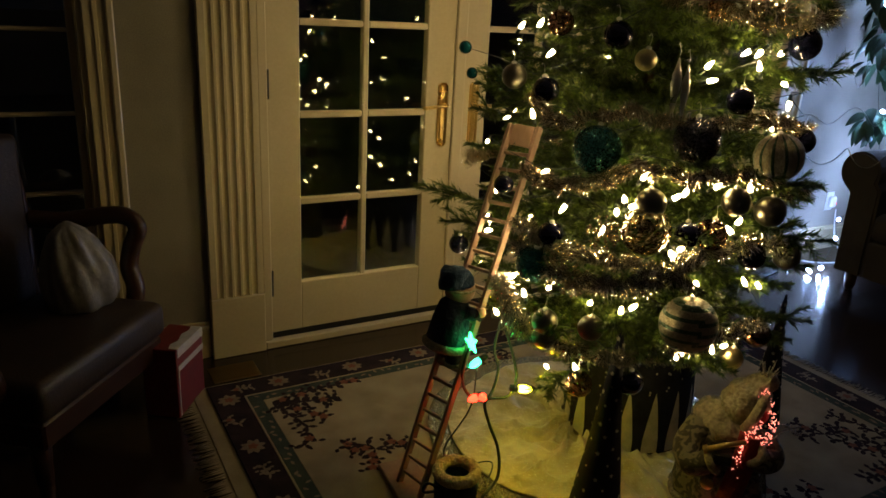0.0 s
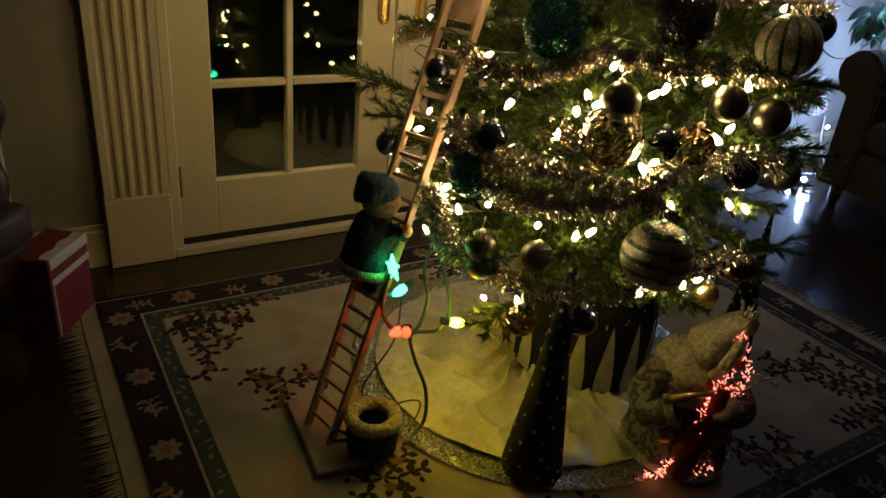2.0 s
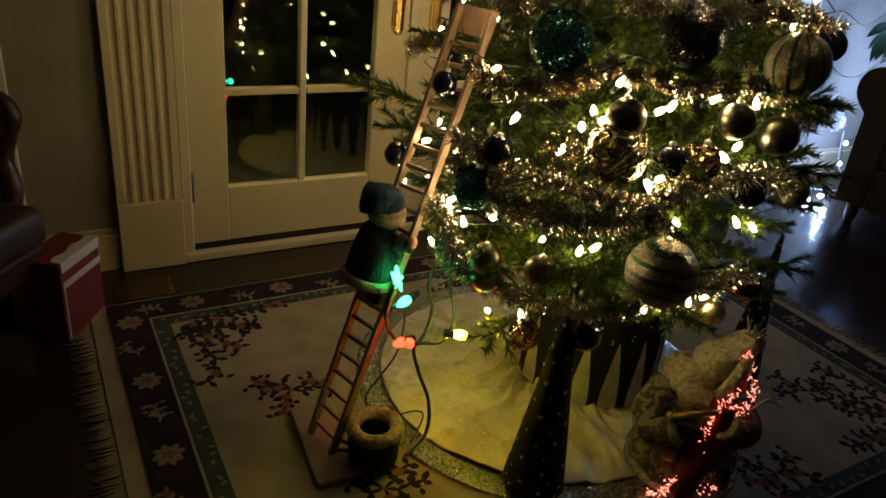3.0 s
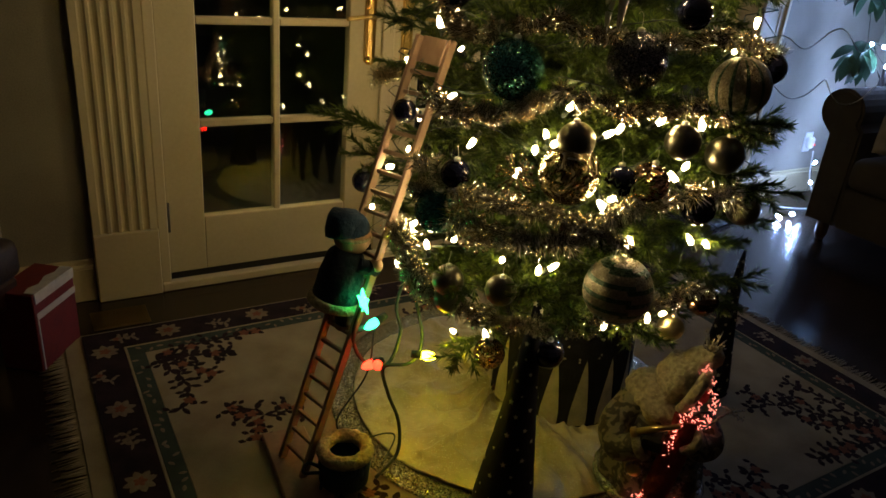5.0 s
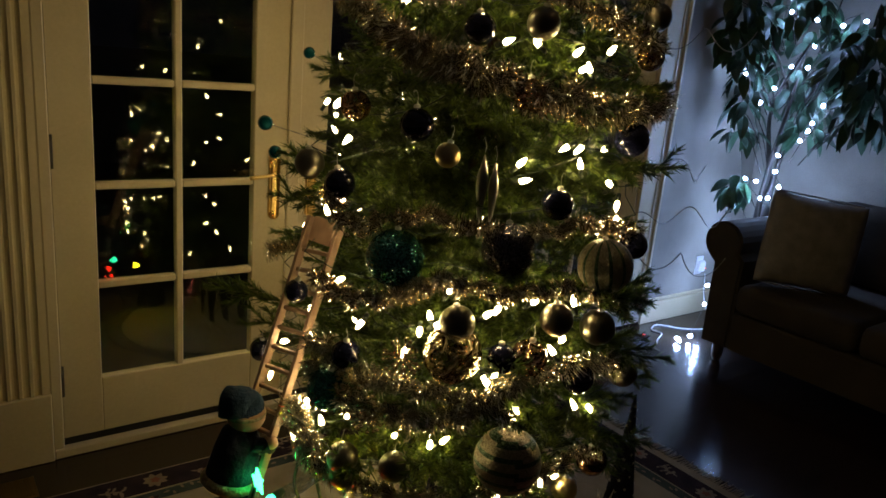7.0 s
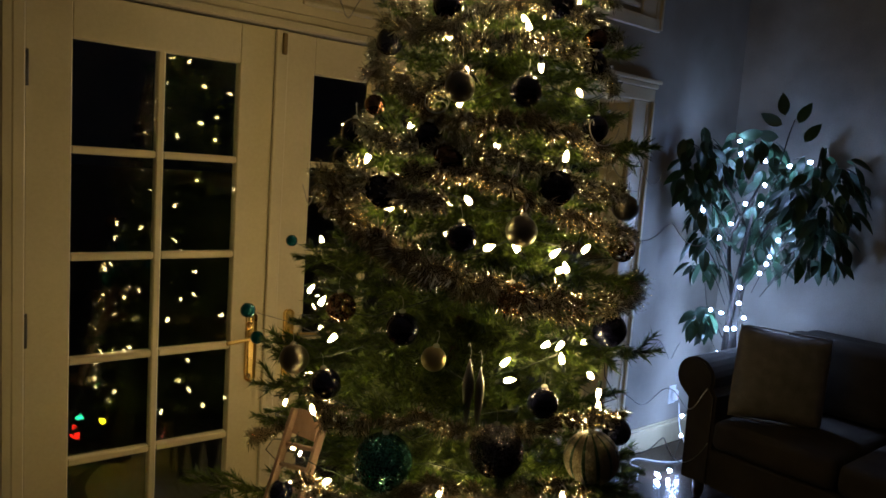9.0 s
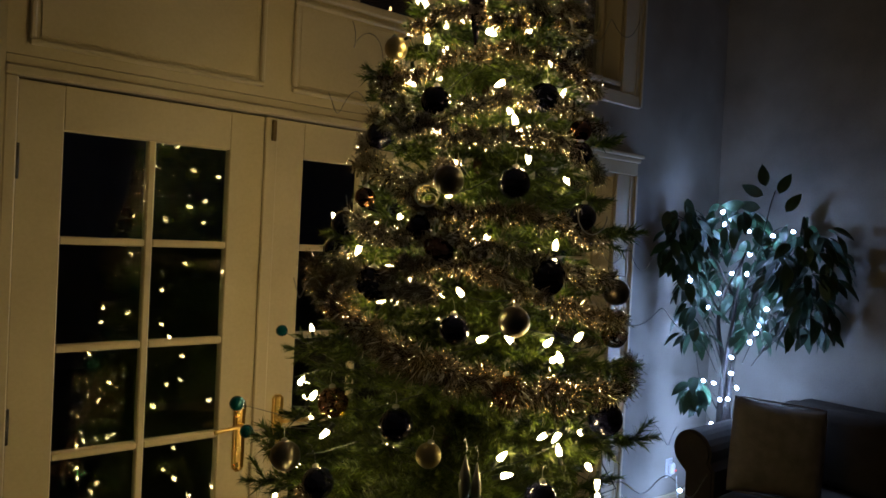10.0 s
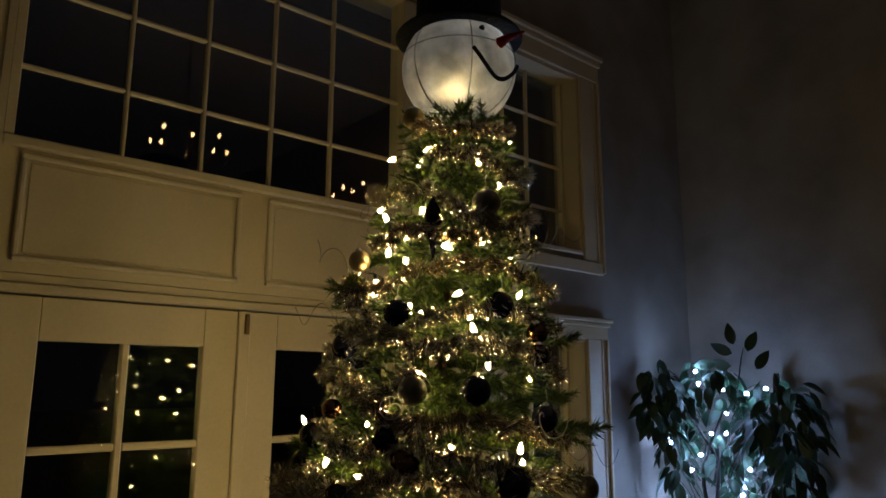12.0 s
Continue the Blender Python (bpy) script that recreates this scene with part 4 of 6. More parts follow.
HOOK = mesh_of("hook", tube(spline([(0, 0, 0.005), (0.002, 0, 0.014), (0.0, 0.002, 0.026), (-0.004, 0, 0.033), (-0.008, 0, 0.028)], 4), 0.0006, 4))


def bauble(kind, angle, z, r, out=0.025):
    p = on_tree(angle, z, out)
    me, label = BALLS[kind]
    ob = thing("bauble", label, "ornament", tuple(p), "baubles on the tree", turn=(rnd.uniform(-8, 8), rnd.uniform(-8, 8), rnd.uniform(0, 360) if kind != "striped" else 20))
    part("ball", me, None, ob).scale = (r, r, r)
    for name, mesh in (("cap", CAPS), ("hook", HOOK)):
        part(name, mesh, CAP_METAL, ob).location = (0, 0, r)


NAVY_A = [(152, 0.63, 0.030), (-155, 0.79, 0.031), (-116, 0.83, 0.031), (-93, 0.77, 0.034), (-74, 1.04, 0.031), (-122, 0.41, 0.036), (-176, 0.88, 0.026), (-134, 1.46, 0.031), (-105, 1.57, 0.039), (-162, 1.53, 0.030), (-147, 1.27, 0.034), (-168, 1.13, 0.033), (-106, 1.14, 0.032), (-79, 1.27, 0.038), (172, 1.60, 0.031)]
NAVY_B = [(-153, 1.93, 0.032), (-106, 1.95, 0.032), (180, 1.86, 0.030), (-118, 1.76, 0.034), (173, 1.66, 0.031), (-150, 1.66, 0.028), (-164, 1.54, 0.033), (-87, 1.70, 0.030), (-86, 1.84, 0.026)]
PEWTERS = [(-152, 0.56, 0.034), (-152, 0.51, 0.033), (-138, 0.57, 0.033), (-128, 0.90, 0.036), (-103, 0.91, 0.034), (-89, 0.88, 0.038), (-71, 0.74, 0.036), (-116, 1.48, 0.032), (174, 1.15, 0.033), (-52, 1.53, 0.032), (-109, 2.20, 0.035), (-142, 1.76, 0.031)]
COPPERS = [(-78, 0.53, 0.036), (-141, 1.61, 0.026), (-178, 1.72, 0.023), (-143, 1.62, 0.025), (-85, 1.89, 0.025)]
rnd = random.Random(31)
for kind, rows in (("navy", NAVY_A + NAVY_B), ("pewter", PEWTERS), ("copper", COPPERS),
                   ("gold", [(-84, 0.46, 0.031), (-137, 1.22, 0.025), (171, 2.07, 0.027), (-176, 2.45, 0.029)]),
                   ("teal", [(-159, 0.70, 0.046), (-146, 1.01, 0.058)]), ("mercury", [(-128, 0.835, 0.060)]), ("clear", [(-109, 0.831, 0.038), (-139, 0.38, 0.036), (-117, 1.345, 0.034), (-169, 1.29, 0.032), (-67, 1.44, 0.030)]),
                   ("sparkle", [(-118, 1.05, 0.054)]), ("striped", [(-88, 1.01, 0.058)]), ("swirl", [(-110, 0.60, 0.071)])):
    for a, q, r in rows:
        bauble(kind, a, q, r)


def drop_ornament(angle, z, r, length, material, label):
    ob = thing("drop_ornament", label, "ornament", tuple(on_tree(angle, z, 0.03)), "drops on the tree")
    part("drop", lathe([(0.0, -length * 0.62), (r * 0.16, -length * 0.5), (r * 0.55, -length * 0.25), (r, 0.0), (r * 0.92, length * 0.12), (r * 0.4, length * 0.27), (r * 0.15, length * 0.36), (0.0, length * 0.38)], 18), material, ob)
    part("hook", HOOK, CAP_METAL, ob).location = (0, 0, length * 0.37)


def glitter_flower(angle, z, r, seed):
    """A burst of beaded gold rays."""
    q = random.Random(seed)
    ob = thing("glitter_flower", "gold glitter flower ornament with beaded rays", "ornament", tuple(on_tree(angle, z, 0.055)), "glitter flowers")
    a = radians(angle)
    face_way = Vector((math.cos(a), math.sin(a), 0.25)).normalized()
    for k in range(26):
        d = Vector((q.gauss(0, 1), q.gauss(0, 1), q.gauss(0, 1)))
        d = (d - face_way * min(0.0, d.dot(face_way)) * 1.6).normalized()
        ray = tube([d * 0.006, d * r * q.uniform(0.8, 1.0)], 0.0016, 5, None, 0.0010)
        tip = d * r * 0.97
        join(ray, ellipsoid(0.0042, 0.0042, 0.0042, tip, seg=8, rings=6))
        join(ray, ellipsoid(0.0032, 0.0032, 0.0032, d * r * 0.6, seg=6, rings=5))
        part("ray", ray, GOLD_GLITTER, ob)


GOLD_GLITTER = glitter("gold_glitter", (0.42, 0.33, 0.18), (0.95, 0.85, 0.62), 0.25, 500, 0.8)
drop_ornament(-141, 2.15, 0.021, 0.17, NAVY_BALL, "long navy glass drop ornament on the tree")
drop_ornament(-127, 1.17, 0.012, 0.16, CAP_METAL, "slim silver icicle ornament on the tree")
drop_ornament(-124, 1.16, 0.010, 0.15, CAP_METAL, "slim silver icicle ornament on the tree")

# picks with balls on wires that stand out of the tree, and curly glitter wires
WIRE_SILVER = shiny("thin_silver_wire", (0.35, 0.33, 0.3), 0.4)
TEAL_BALL = shiny("teal_gloss", (0.01, 0.16, 0.19), 0.12, 0.6, 0.5, 0.5)


def ball_pick(root, tips, material=None):
    ob = thing("ball_pick", "teal beads on thin wires standing out of the tree", "ornament", tuple(root), "bead picks")
    for t, r in tips:
        d = Vector(t) - Vector(root)
        part("stem", tube([Vector((0, 0, 0)), d * 0.5 + Vector((0, 0, 0.006)), d], 0.0011, 5), WIRE_SILVER, ob)
        part("bead", lathe([(max(0, q * r) if 0 < i < 16 else 0, w * r) for i, (q, w) in enumerate(BALL)], 18), TEAL_BALL, ob).location = d


ball_pick((0.40, -0.86, 1.15), [((0.248, -0.745, 1.205), 0.019), ((0.276, -0.745, 1.132), 0.017), ((0.36, -0.77, 1.12), 0.016)])
ball_pick((0.47, -0.87, 1.30), [((0.355, -0.756, 1.382), 0.015)])


def curly_wire(angle, z, away, seed):
    r = random.Random(seed)
    p = on_tree(angle, z, -0.02)
    a = radians(angle + r.uniform(-20, 20))
    d = Vector((math.cos(a), math.sin(a), r.uniform(-0.2, 0.35)))
    u = Vector((-math.sin(a), math.cos(a), 0))
    pts = [d * away * f + Vector((0, 0, 1)) * 0.022 * math.sin(f * 13) * (0.4 + f) + u * 0.022 * math.cos(f * 13) * (0.4 + f) for f in [i / 40 for i in range(41)]]
    ob = thing("curly_wire", "thin curly glitter wire standing out of the tree", "ornament", tuple(p), "curly wires")
    part("wire", tube(pts, 0.0011, 5), WIRE_SILVER, ob)


for a, q, w in ((-58, 1.47, 0.25), (-62, 0.98, 0.22), (-50, 1.20, 0.18), (-60, 1.08, 0.22), (-100, 2.10, 0.14), (-60, 2.12, 0.16), (-175, 2.15, 0.14), (170, 1.95, 0.16), (-150, 1.72, 0.10), (-95, 1.70, 0.12), (178, 1.50, 0.13), (-64, 1.62, 0.14), (160, 2.05, 0.16)):
    curly_wire(a, q, w, int(a * 7 + q * 100))

def one_mesh(name, pieces, label, category, at, turn=(0, 0, 0)):
    """One mesh out of (bmesh, material) pieces."""
    bm, mats = bmesh.new(), []
    for b, mat in pieces:
        if mat not in mats:
            mats.append(mat)
        for f in b.faces:
            f.material_index = mats.index(mat)
        join(bm, b)
    me = mesh_of(name, bm)
    for mat in mats:
        me.materials.append(mat)
    ob = new(name, me)
    ob.matrix_basis = pose(*at, *turn)
    return tagged(ob, label, category)


def ellipsoid(rx, ry, rz, at=(0, 0, 0), rot=None, seg=20, rings=12, rough=0.0, seed=0):
    bm = lathe([(max(0, math.sin(math.pi * i / rings)) if 0 < i < rings else 0, -math.cos(math.pi * i / rings)) for i in range(rings + 1)], seg)
    if rough:
        for v in bm.verts:
            v.co *= 1 + rough * noise.noise(v.co * 5 + Vector((seed, 0, 0)))
    m = Matrix.Translation(at) @ (rot or Matrix.Identity(4)) @ Matrix.Diagonal((rx, ry, rz, 1))
    bmesh.ops.transform(bm, matrix=m, verts=bm.verts)
    return smooth(bm)


def fleece(name, c, trans=0.35, scale=60, dark=0.7):
    m, nt, n, l, b = nodes_of(name)
    tc = n.new("ShaderNodeTexCoord")
    no = n.new("ShaderNodeTexNoise")
    no.inputs["Scale"].default_value, no.inputs["Detail"].default_value = scale, 7
    ramp = n.new("ShaderNodeValToRGB")
    ramp.color_ramp.elements[0].position, ramp.color_ramp.elements[1].position = 0.3, 0.7
    ramp.color_ramp.elements[0].color, ramp.color_ramp.elements[1].color = (*[v * dark for v in c], 1), (*c, 1)
    bp = n.new("ShaderNodeBump")
    bp.inputs["Strength"].default_value, bp.inputs["Distance"].default_value = 0.8, 0.01
    l.new(tc.outputs["Object"], no.inputs["Vector"]), l.new(no.outputs[0], ramp.inputs[0]), l.new(ramp.outputs[0], b.inputs["Base Color"])
    l.new(no.outputs[0], bp.inputs["Height"]), l.new(bp.outputs[0], b.inputs["Normal"])
    b.inputs["Roughness"].default_value = 0.95
    if trans:
        tr = n.new("ShaderNodeBsdfTranslucent")
        l.new(ramp.outputs[0], tr.inputs[0])
        mix = n.new("ShaderNodeMixShader")
        mix.inputs[0].default_value = trans
        l.new(b.outputs[0], mix.inputs[1]), l.new(tr.outputs[0], mix.inputs[2]), l.new(mix.outputs[0], n["Material Output"].inputs[0])
    return m


for a, q, r, k in ((-139, 0.826, 0.040, 1), (-145, 0.700, 0.044, 2), (-150, 0.745, 0.034, 3)):
    glitter_flower(a, q, r, k)

# snowman head on the top
FLEECE = fleece("white_fleece", (0.78, 0.78, 0.76), 0.35, 14, 0.4)
FELT_BLACK = fleece("black_felt", (0.012, 0.012, 0.016), 0)
FELT_RED = fleece("red_felt", (0.45, 0.03, 0.02), 0)
HEAD = axis(2.63) + Vector((0.0, 0.0, 0.0))
pieces = [(ellipsoid(0.158, 0.158, 0.152, seg=40, rings=26, rough=0.012), FLEECE)]
for k in range(3):
    pieces.append((tube([(0.159 * math.cos(t) * math.cos(k * 1.047), 0.159 * math.cos(t) * math.sin(k * 1.047), 0.153 * math.sin(t)) for t in [i * 6.283 / 48 for i in range(49)]], 0.0016, 5), fleece("grey_seam", (0.42, 0.42, 0.40), 0) if k == 0 else pieces[1][1]))
pieces.append((tube([(0.157 * math.cos(t), 0.157 * math.sin(t), 0.03) for t in [i * 6.283 / 48 for i in range(49)]], 0.0016, 5), pieces[1][1]))
hat = lathe([(0.10, 0.092), (0.172, 0.086), (0.178, 0.092), (0.172, 0.099), (0.122, 0.104), (0.118, 0.27), (0.11, 0.28), (0.0, 0.282)], 36, False)
pieces.append((hat, FELT_BLACK))
face = radians(-88)


def on_head(yaw, pitch, r=0.159):
    return Vector((r * math.cos(pitch) * math.cos(face + yaw), r * math.cos(pitch) * math.sin(face + yaw), r * 0.97 * math.sin(pitch)))


nose_d = on_head(0.0, 0.20).normalized()
pieces.append((tube([on_head(0, 0.20, 0.15), on_head(0.0, 0.20, 0.185), on_head(0.03, 0.16, 0.235)], 0.017, 10, None, 0.003), FELT_RED))
pieces.append((tube(spline([on_head(-0.55 + 1.1 * i / 10, -0.02 - 0.42 * math.sin(math.pi * i / 10), 0.163) for i in range(11)], 3), 0.006, 6), FELT_BLACK))
for yaw in (-0.35, 0.35):
    pieces.append((ellipsoid(0.008, 0.008, 0.008, on_head(yaw, 0.42, 0.158), seg=10, rings=8), FELT_BLACK))
one_mesh("snowman_topper", pieces, "white fleece snowman head with black hat on the treetop", "tree topper", tuple(HEAD))
inner = bpy.data.lights.new("snowman_lamp", "POINT")
inner.energy, inner.color, inner.shadow_soft_size = 0.40, (0.82, 0.90, 1.0), 0.03
new("snowman_lamp", inner).location = HEAD + Vector((0.030, -0.088, 0.082))

# ---------------------------------------------------------------- under the tree
STAR_DARK = surface("dark_star_fabric", (0.010, 0.010, 0.016), (0.02, 0.02, 0.03), 0.8, scale=30, fine=200, bump=0.2, spec=0.2)
STAR_PALE = surface("pale_print", (0.36, 0.32, 0.22), (0.50, 0.45, 0.32), 0.5, scale=30, fine=200)


def star(bm, p, normal, r, z_lift=0.0012):
    n = Vector(normal).normalized()
    u = n.orthogonal().normalized()
    w = n.cross(u)
    c = bm.verts.new(Vector(p) + n * (z_lift + 0.0006))
    vs = []
    for k in range(10):
        q = r if k % 2 == 0 else r * 0.42
        vs.append(bm.verts.new(Vector(p) + n * z_lift + (u * math.cos(k * 0.628) + w * math.sin(k * 0.628)) * q))
    for k in range(10):
        bm.faces.new((vs[k], vs[(k + 1) % 10], c))


collar = thing("tree_collar", "dark star-printed drum collar with pale pointed diamonds", "tree collar", (0.752, -1.085, 0.030))
collar.scale = (0.94, 0.94, 1.0)
prof = [(0.214, 0.0), (0.216, 0.004), (0.212, 0.15), (0.203, 0.285), (0.196, 0.296), (0.186, 0.296), (0.180, 0.28), (0.180, 0.02)]
part("drum", lathe(prof, 64, False), STAR_DARK, collar)


def collar_radius(z):
    return float(np.interp(z, [0.0, 0.15, 0.285], [0.2165, 0.2135, 0.2045]))


for k in range(16):
    a0 = k * 2 * math.pi / 16
    bm = bmesh.new()
    rows = []
    for i in range(13):
        zz = 0.006 + 0.205 * i / 12
        w = 0.030 * min(1.0, (1 - i / 12) ** 0.8 * 1.05) * (0.85 + 0.15 * min(1, i / 3))
        R = collar_radius(zz) + 0.001 + (0.0008 if i % 2 else 0)
        rows.append([bm.verts.new((R * math.cos(a0 + s * w / 0.21), R * math.sin(a0 + s * w / 0.21), zz)) for s in (-1, -0.33, 0.33, 1)])
    for r0, r1 in zip(rows, rows[1:]):
        for j in range(3):
            bm.faces.new((r0[j], r0[j + 1], r1[j + 1], r1[j]))
    part("pale_point", bm, STAR_PALE, collar, "pale ribbed pointed panel" if k == 0 else "")
bm = bmesh.new()
rs = random.Random(3)
for i in range(60):
    a, zz = rs.uniform(0, 6.283), rs.uniform(0.20, 0.28)
    R = collar_radius(zz)
    star(bm, (R * math.cos(a), R * math.sin(a), zz), (math.cos(a), math.sin(a), 0.05), 0.005)
part("star_print", bm, STAR_PALE, collar)["kind"] = "stuff"


def star_cone(at, lean, height, r, seed):
    ob = thing("cone_tree", "dark felt cone tree printed with small stars", "ornament", at, "cone trees", turn=lean)
    part("cone", lathe([(r * 0.92, 0.0), (r, 0.006), (r * 0.97, 0.03), (r * 0.55, height * 0.45), (r * 0.22, height * 0.8), (r * 0.07, height * 0.985), (0.0, height)], 28), STAR_DARK, ob)
    bm = bmesh.new()
    q = random.Random(seed)
    for i in range(95):
        f = (i / 95) ** 1.35 * 0.93 + 0.02
        rr = float(np.interp(f * height, [0.03, height * 0.45, height * 0.8, height], [r * 0.975, r * 0.556, r * 0.226, 0.006]))
        a = i * 2.399 + q.uniform(-0.2, 0.2)
        star(bm, (rr * math.cos(a), rr * math.sin(a), f * height), (math.cos(a), math.sin(a), 0.15), q.uniform(0.004, 0.0085), 0.0014)
    part("star_print", bm, STAR_PALE, ob)["kind"] = "stuff"


star_cone((0.340, -1.408, 0.019), (-3.0, 4.5, 0), 0.555, 0.072, 1)
star_cone((1.21, -1.27, 0.009), (0, 2, 40), 0.47, 0.060, 2)

# figure in pale robes with colour lights
BOOT_DARK = surface("dark_cloth_pack", (0.012, 0.011, 0.010), (0.03, 0.026, 0.02), 0.6)
def brocade_material():
    """Dull gold cloth with dark scrolling figures."""
    m, nt, n, l, b = nodes_of("pale_gold_brocade")
    tc = n.new("ShaderNodeTexCoord")
    w = n.new("ShaderNodeTexWave")
    w.wave_type, w.rings_direction = "RINGS", "SPHERICAL"
    w.inputs["Scale"].default_value, w.inputs["Distortion"].default_value, w.inputs["Detail"].default_value, w.inputs["Detail Scale"].default_value = 13, 12, 2.0, 2.2
    ramp = n.new("ShaderNodeValToRGB")
    ramp.color_ramp.elements[0].position, ramp.color_ramp.elements[1].position = 0.22, 0.62
    ramp.color_ramp.elements[0].color, ramp.color_ramp.elements[1].color = (0.045, 0.040, 0.028, 1), (0.17, 0.15, 0.10, 1)
    fine = n.new("ShaderNodeTexNoise")
    fine.inputs["Scale"].default_value = 260
    bp = n.new("ShaderNodeBump")
    bp.inputs["Strength"].default_value, bp.inputs["Distance"].default_value = 0.5, 0.004
    l.new(tc.outputs["Object"], w.inputs["Vector"]), l.new(tc.outputs["Object"], fine.inputs["Vector"]), l.new(w.outputs["Fac"], ramp.inputs[0]), l.new(ramp.outputs[0], b.inputs["Base Color"])
    l.new(fine.outputs[0], bp.inputs["Height"]), l.new(bp.outputs[0], b.inputs["Normal"])
    b.inputs["Roughness"].default_value = 0.7
    return m


ROBE = brocade_material()
FUR = fleece("cream_fur", (0.42, 0.36, 0.23), 0, 90, 0.5)
LACE = glitter("iridescent_lace", (0.25, 0.22, 0.18), (0.7, 0.66, 0.6), 0.25, 300, 0.5)
RED_CLOTH = fleece("red_cloth", (0.30, 0.035, 0.025), 0)
FIBRE = glow("lit_fibre", (1.0, 0.26, 0.18), 3.2)
rs = random.Random(17)
pieces = []


def tuft(bm, strength, seed, scale=26):
    for v in bm.verts:
        v.co += v.normal * strength * (noise.noise(v.co * scale + Vector((seed, 0, 0))) + 0.4 * noise.noise(v.co * scale * 6 + Vector((0, seed, 0))))
    return bm


robe = lathe([(0.0, 0.0), (0.118, 0.0), (0.126, 0.010), (0.122, 0.06), (0.104, 0.13), (0.092, 0.19), (0.082, 0.235), (0.04, 0.27), (0.0, 0.272)], 60)
for v in robe.verts:
    a = math.atan2(v.co.y, v.co.x)
    k = 1 + 0.06 * math.sin(a * 9 + 4 * v.co.z) * max(0, 1 - v.co.z / 0.24) + 0.05 * noise.noise(v.co * 22)
    v.co.x, v.co.y = v.co.x * k, v.co.y * k
pieces.append((robe, ROBE))
# fur hem, cape over the back and shoulders, hood with its roll of fur
pieces.append((tuft(tube([(0.124 * math.cos(t), 0.124 * math.sin(t), 0.014) for t in [i * 6.283 / 60 for i in range(61)]], 0.013, 10), 0.006, 3, 60), LACE))
pieces.append((tuft(ellipsoid(0.090, 0.082, 0.062, (-0.005, -0.005, 0.245), Matrix.Rotation(0.35, 4, "Y"), 90, 54), 0.016, 5), FUR))
pieces.append((tuft(ellipsoid(0.056, 0.060, 0.075, (0.026, -0.012, 0.322), Matrix.Rotation(0.55, 4, "Y"), 80, 48), 0.010, 8), FUR))
pieces.append((tuft(ellipsoid(0.030, 0.034, 0.050, (0.052, -0.010, 0.380), Matrix.Rotation(0.9, 4, "Y"), 60, 36), 0.008, 9), FUR))
pieces.append((tuft(tube([(0.052 + 0.020 * math.sin(t), -0.030 + 0.046 * math.cos(t), 0.310 + 0.055 * math.sin(t)) for t in [i * 6.283 / 40 for i in range(41)]], 0.014, 10), 0.007, 12, 60), FUR))
pieces.append((ellipsoid(0.030, 0.030, 0.034, (0.060, -0.030, 0.308), seg=16), RED_CLOTH))
# sleeves with fur cuffs
for pts in ([(-0.068, -0.03, 0.238), (-0.098, -0.075, 0.185), (-0.075, -0.122, 0.160), (-0.025, -0.130, 0.190)], [(0.078, -0.02, 0.235), (0.110, -0.055, 0.205), (0.095, -0.090, 0.205), (0.070, -0.105, 0.225)]):
    line = spline(pts, 7)
    pieces.append((tuft(tube(line, 0.040, 16, None, 0.030), 0.006, 2), ROBE))
    d = (line[-1] - line[-3]).normalized()
    u = d.orthogonal().normalized()
    w = d.cross(u)
    pieces.append((tuft(tube([line[-1] + (u * math.cos(t) + w * math.sin(t)) * 0.026 for t in [i * 6.283 / 24 for i in range(25)]], 0.011, 8), 0.005, 6, 70), FUR))
# red front panel, brass horn, round brooch, small pack
pieces.append((tuft(tube(spline([(0.055, -0.085, 0.268), (0.050, -0.100, 0.20), (0.035, -0.122, 0.12), (0.02, -0.132, 0.03)], 8), 0.030, 12), 0.006, 4), RED_CLOTH))
pieces.append((tube([(-0.045, -0.138, 0.222), (0.0, -0.135, 0.248), (0.045, -0.128, 0.268)], 0.009, 12, None, 0.006), BRASS))
pieces.append((tube([(-0.050, -0.138, 0.219), (-0.040, -0.138, 0.225)], 0.013, 12), BRASS))
pieces.append((box(-0.030, 0.020, -0.150, -0.105, 0.190, 0.228, 0.006), BOOT_DARK))
pieces.append((ellipsoid(0.018, 0.010, 0.018, (-0.028, -0.128, 0.115), seg=16, rings=10), BRASS))
for k in range(14):
    a = k * 0.449
    pieces.append((ellipsoid(0.0035, 0.0035, 0.0035, (-0.028 + 0.020 * math.cos(a), -0.131, 0.115 + 0.020 * math.sin(a)), seg=6, rings=5), LACE))
for k in range(70):
    a, zz = rs.uniform(3.3, 6.3), rs.uniform(0.02, 0.14)
    rr = 0.130 - zz * 0.20
    pieces.append((ellipsoid(0.006, 0.006, 0.004, (rr * math.cos(a), rr * math.sin(a), zz), seg=6, rings=4), LACE))
# sprig of tinsel leaves at the hood's peak
for k in range(11):
    a = k * 0.571
    pieces.append((tube([(0.066 + 0.006 * math.cos(a), -0.012 + 0.006 * math.sin(a), 0.405), (0.070 + 0.026 * math.cos(a), -0.012 + 0.026 * math.sin(a), 0.425 + 0.014 * (k % 3))], 0.0045, 5, None, 0.001), LACE))


def fibres(points, n, each, spread):
    """Glowing fibre ends scattered along a line."""
    for p in spline(points, n):
        for k in range(each):
            q = p + Vector((rs.gauss(0, spread), rs.gauss(0, spread * 0.6), rs.gauss(0, spread)))
            d = Vector((rs.gauss(0, 1), rs.gauss(0, 0.6), rs.gauss(0, 1))).normalized() * rs.uniform(0.001, 0.005)
            pieces.append((tube([q - d, q + d], rs.uniform(0.0006, 0.0012), 4), FIBRE))


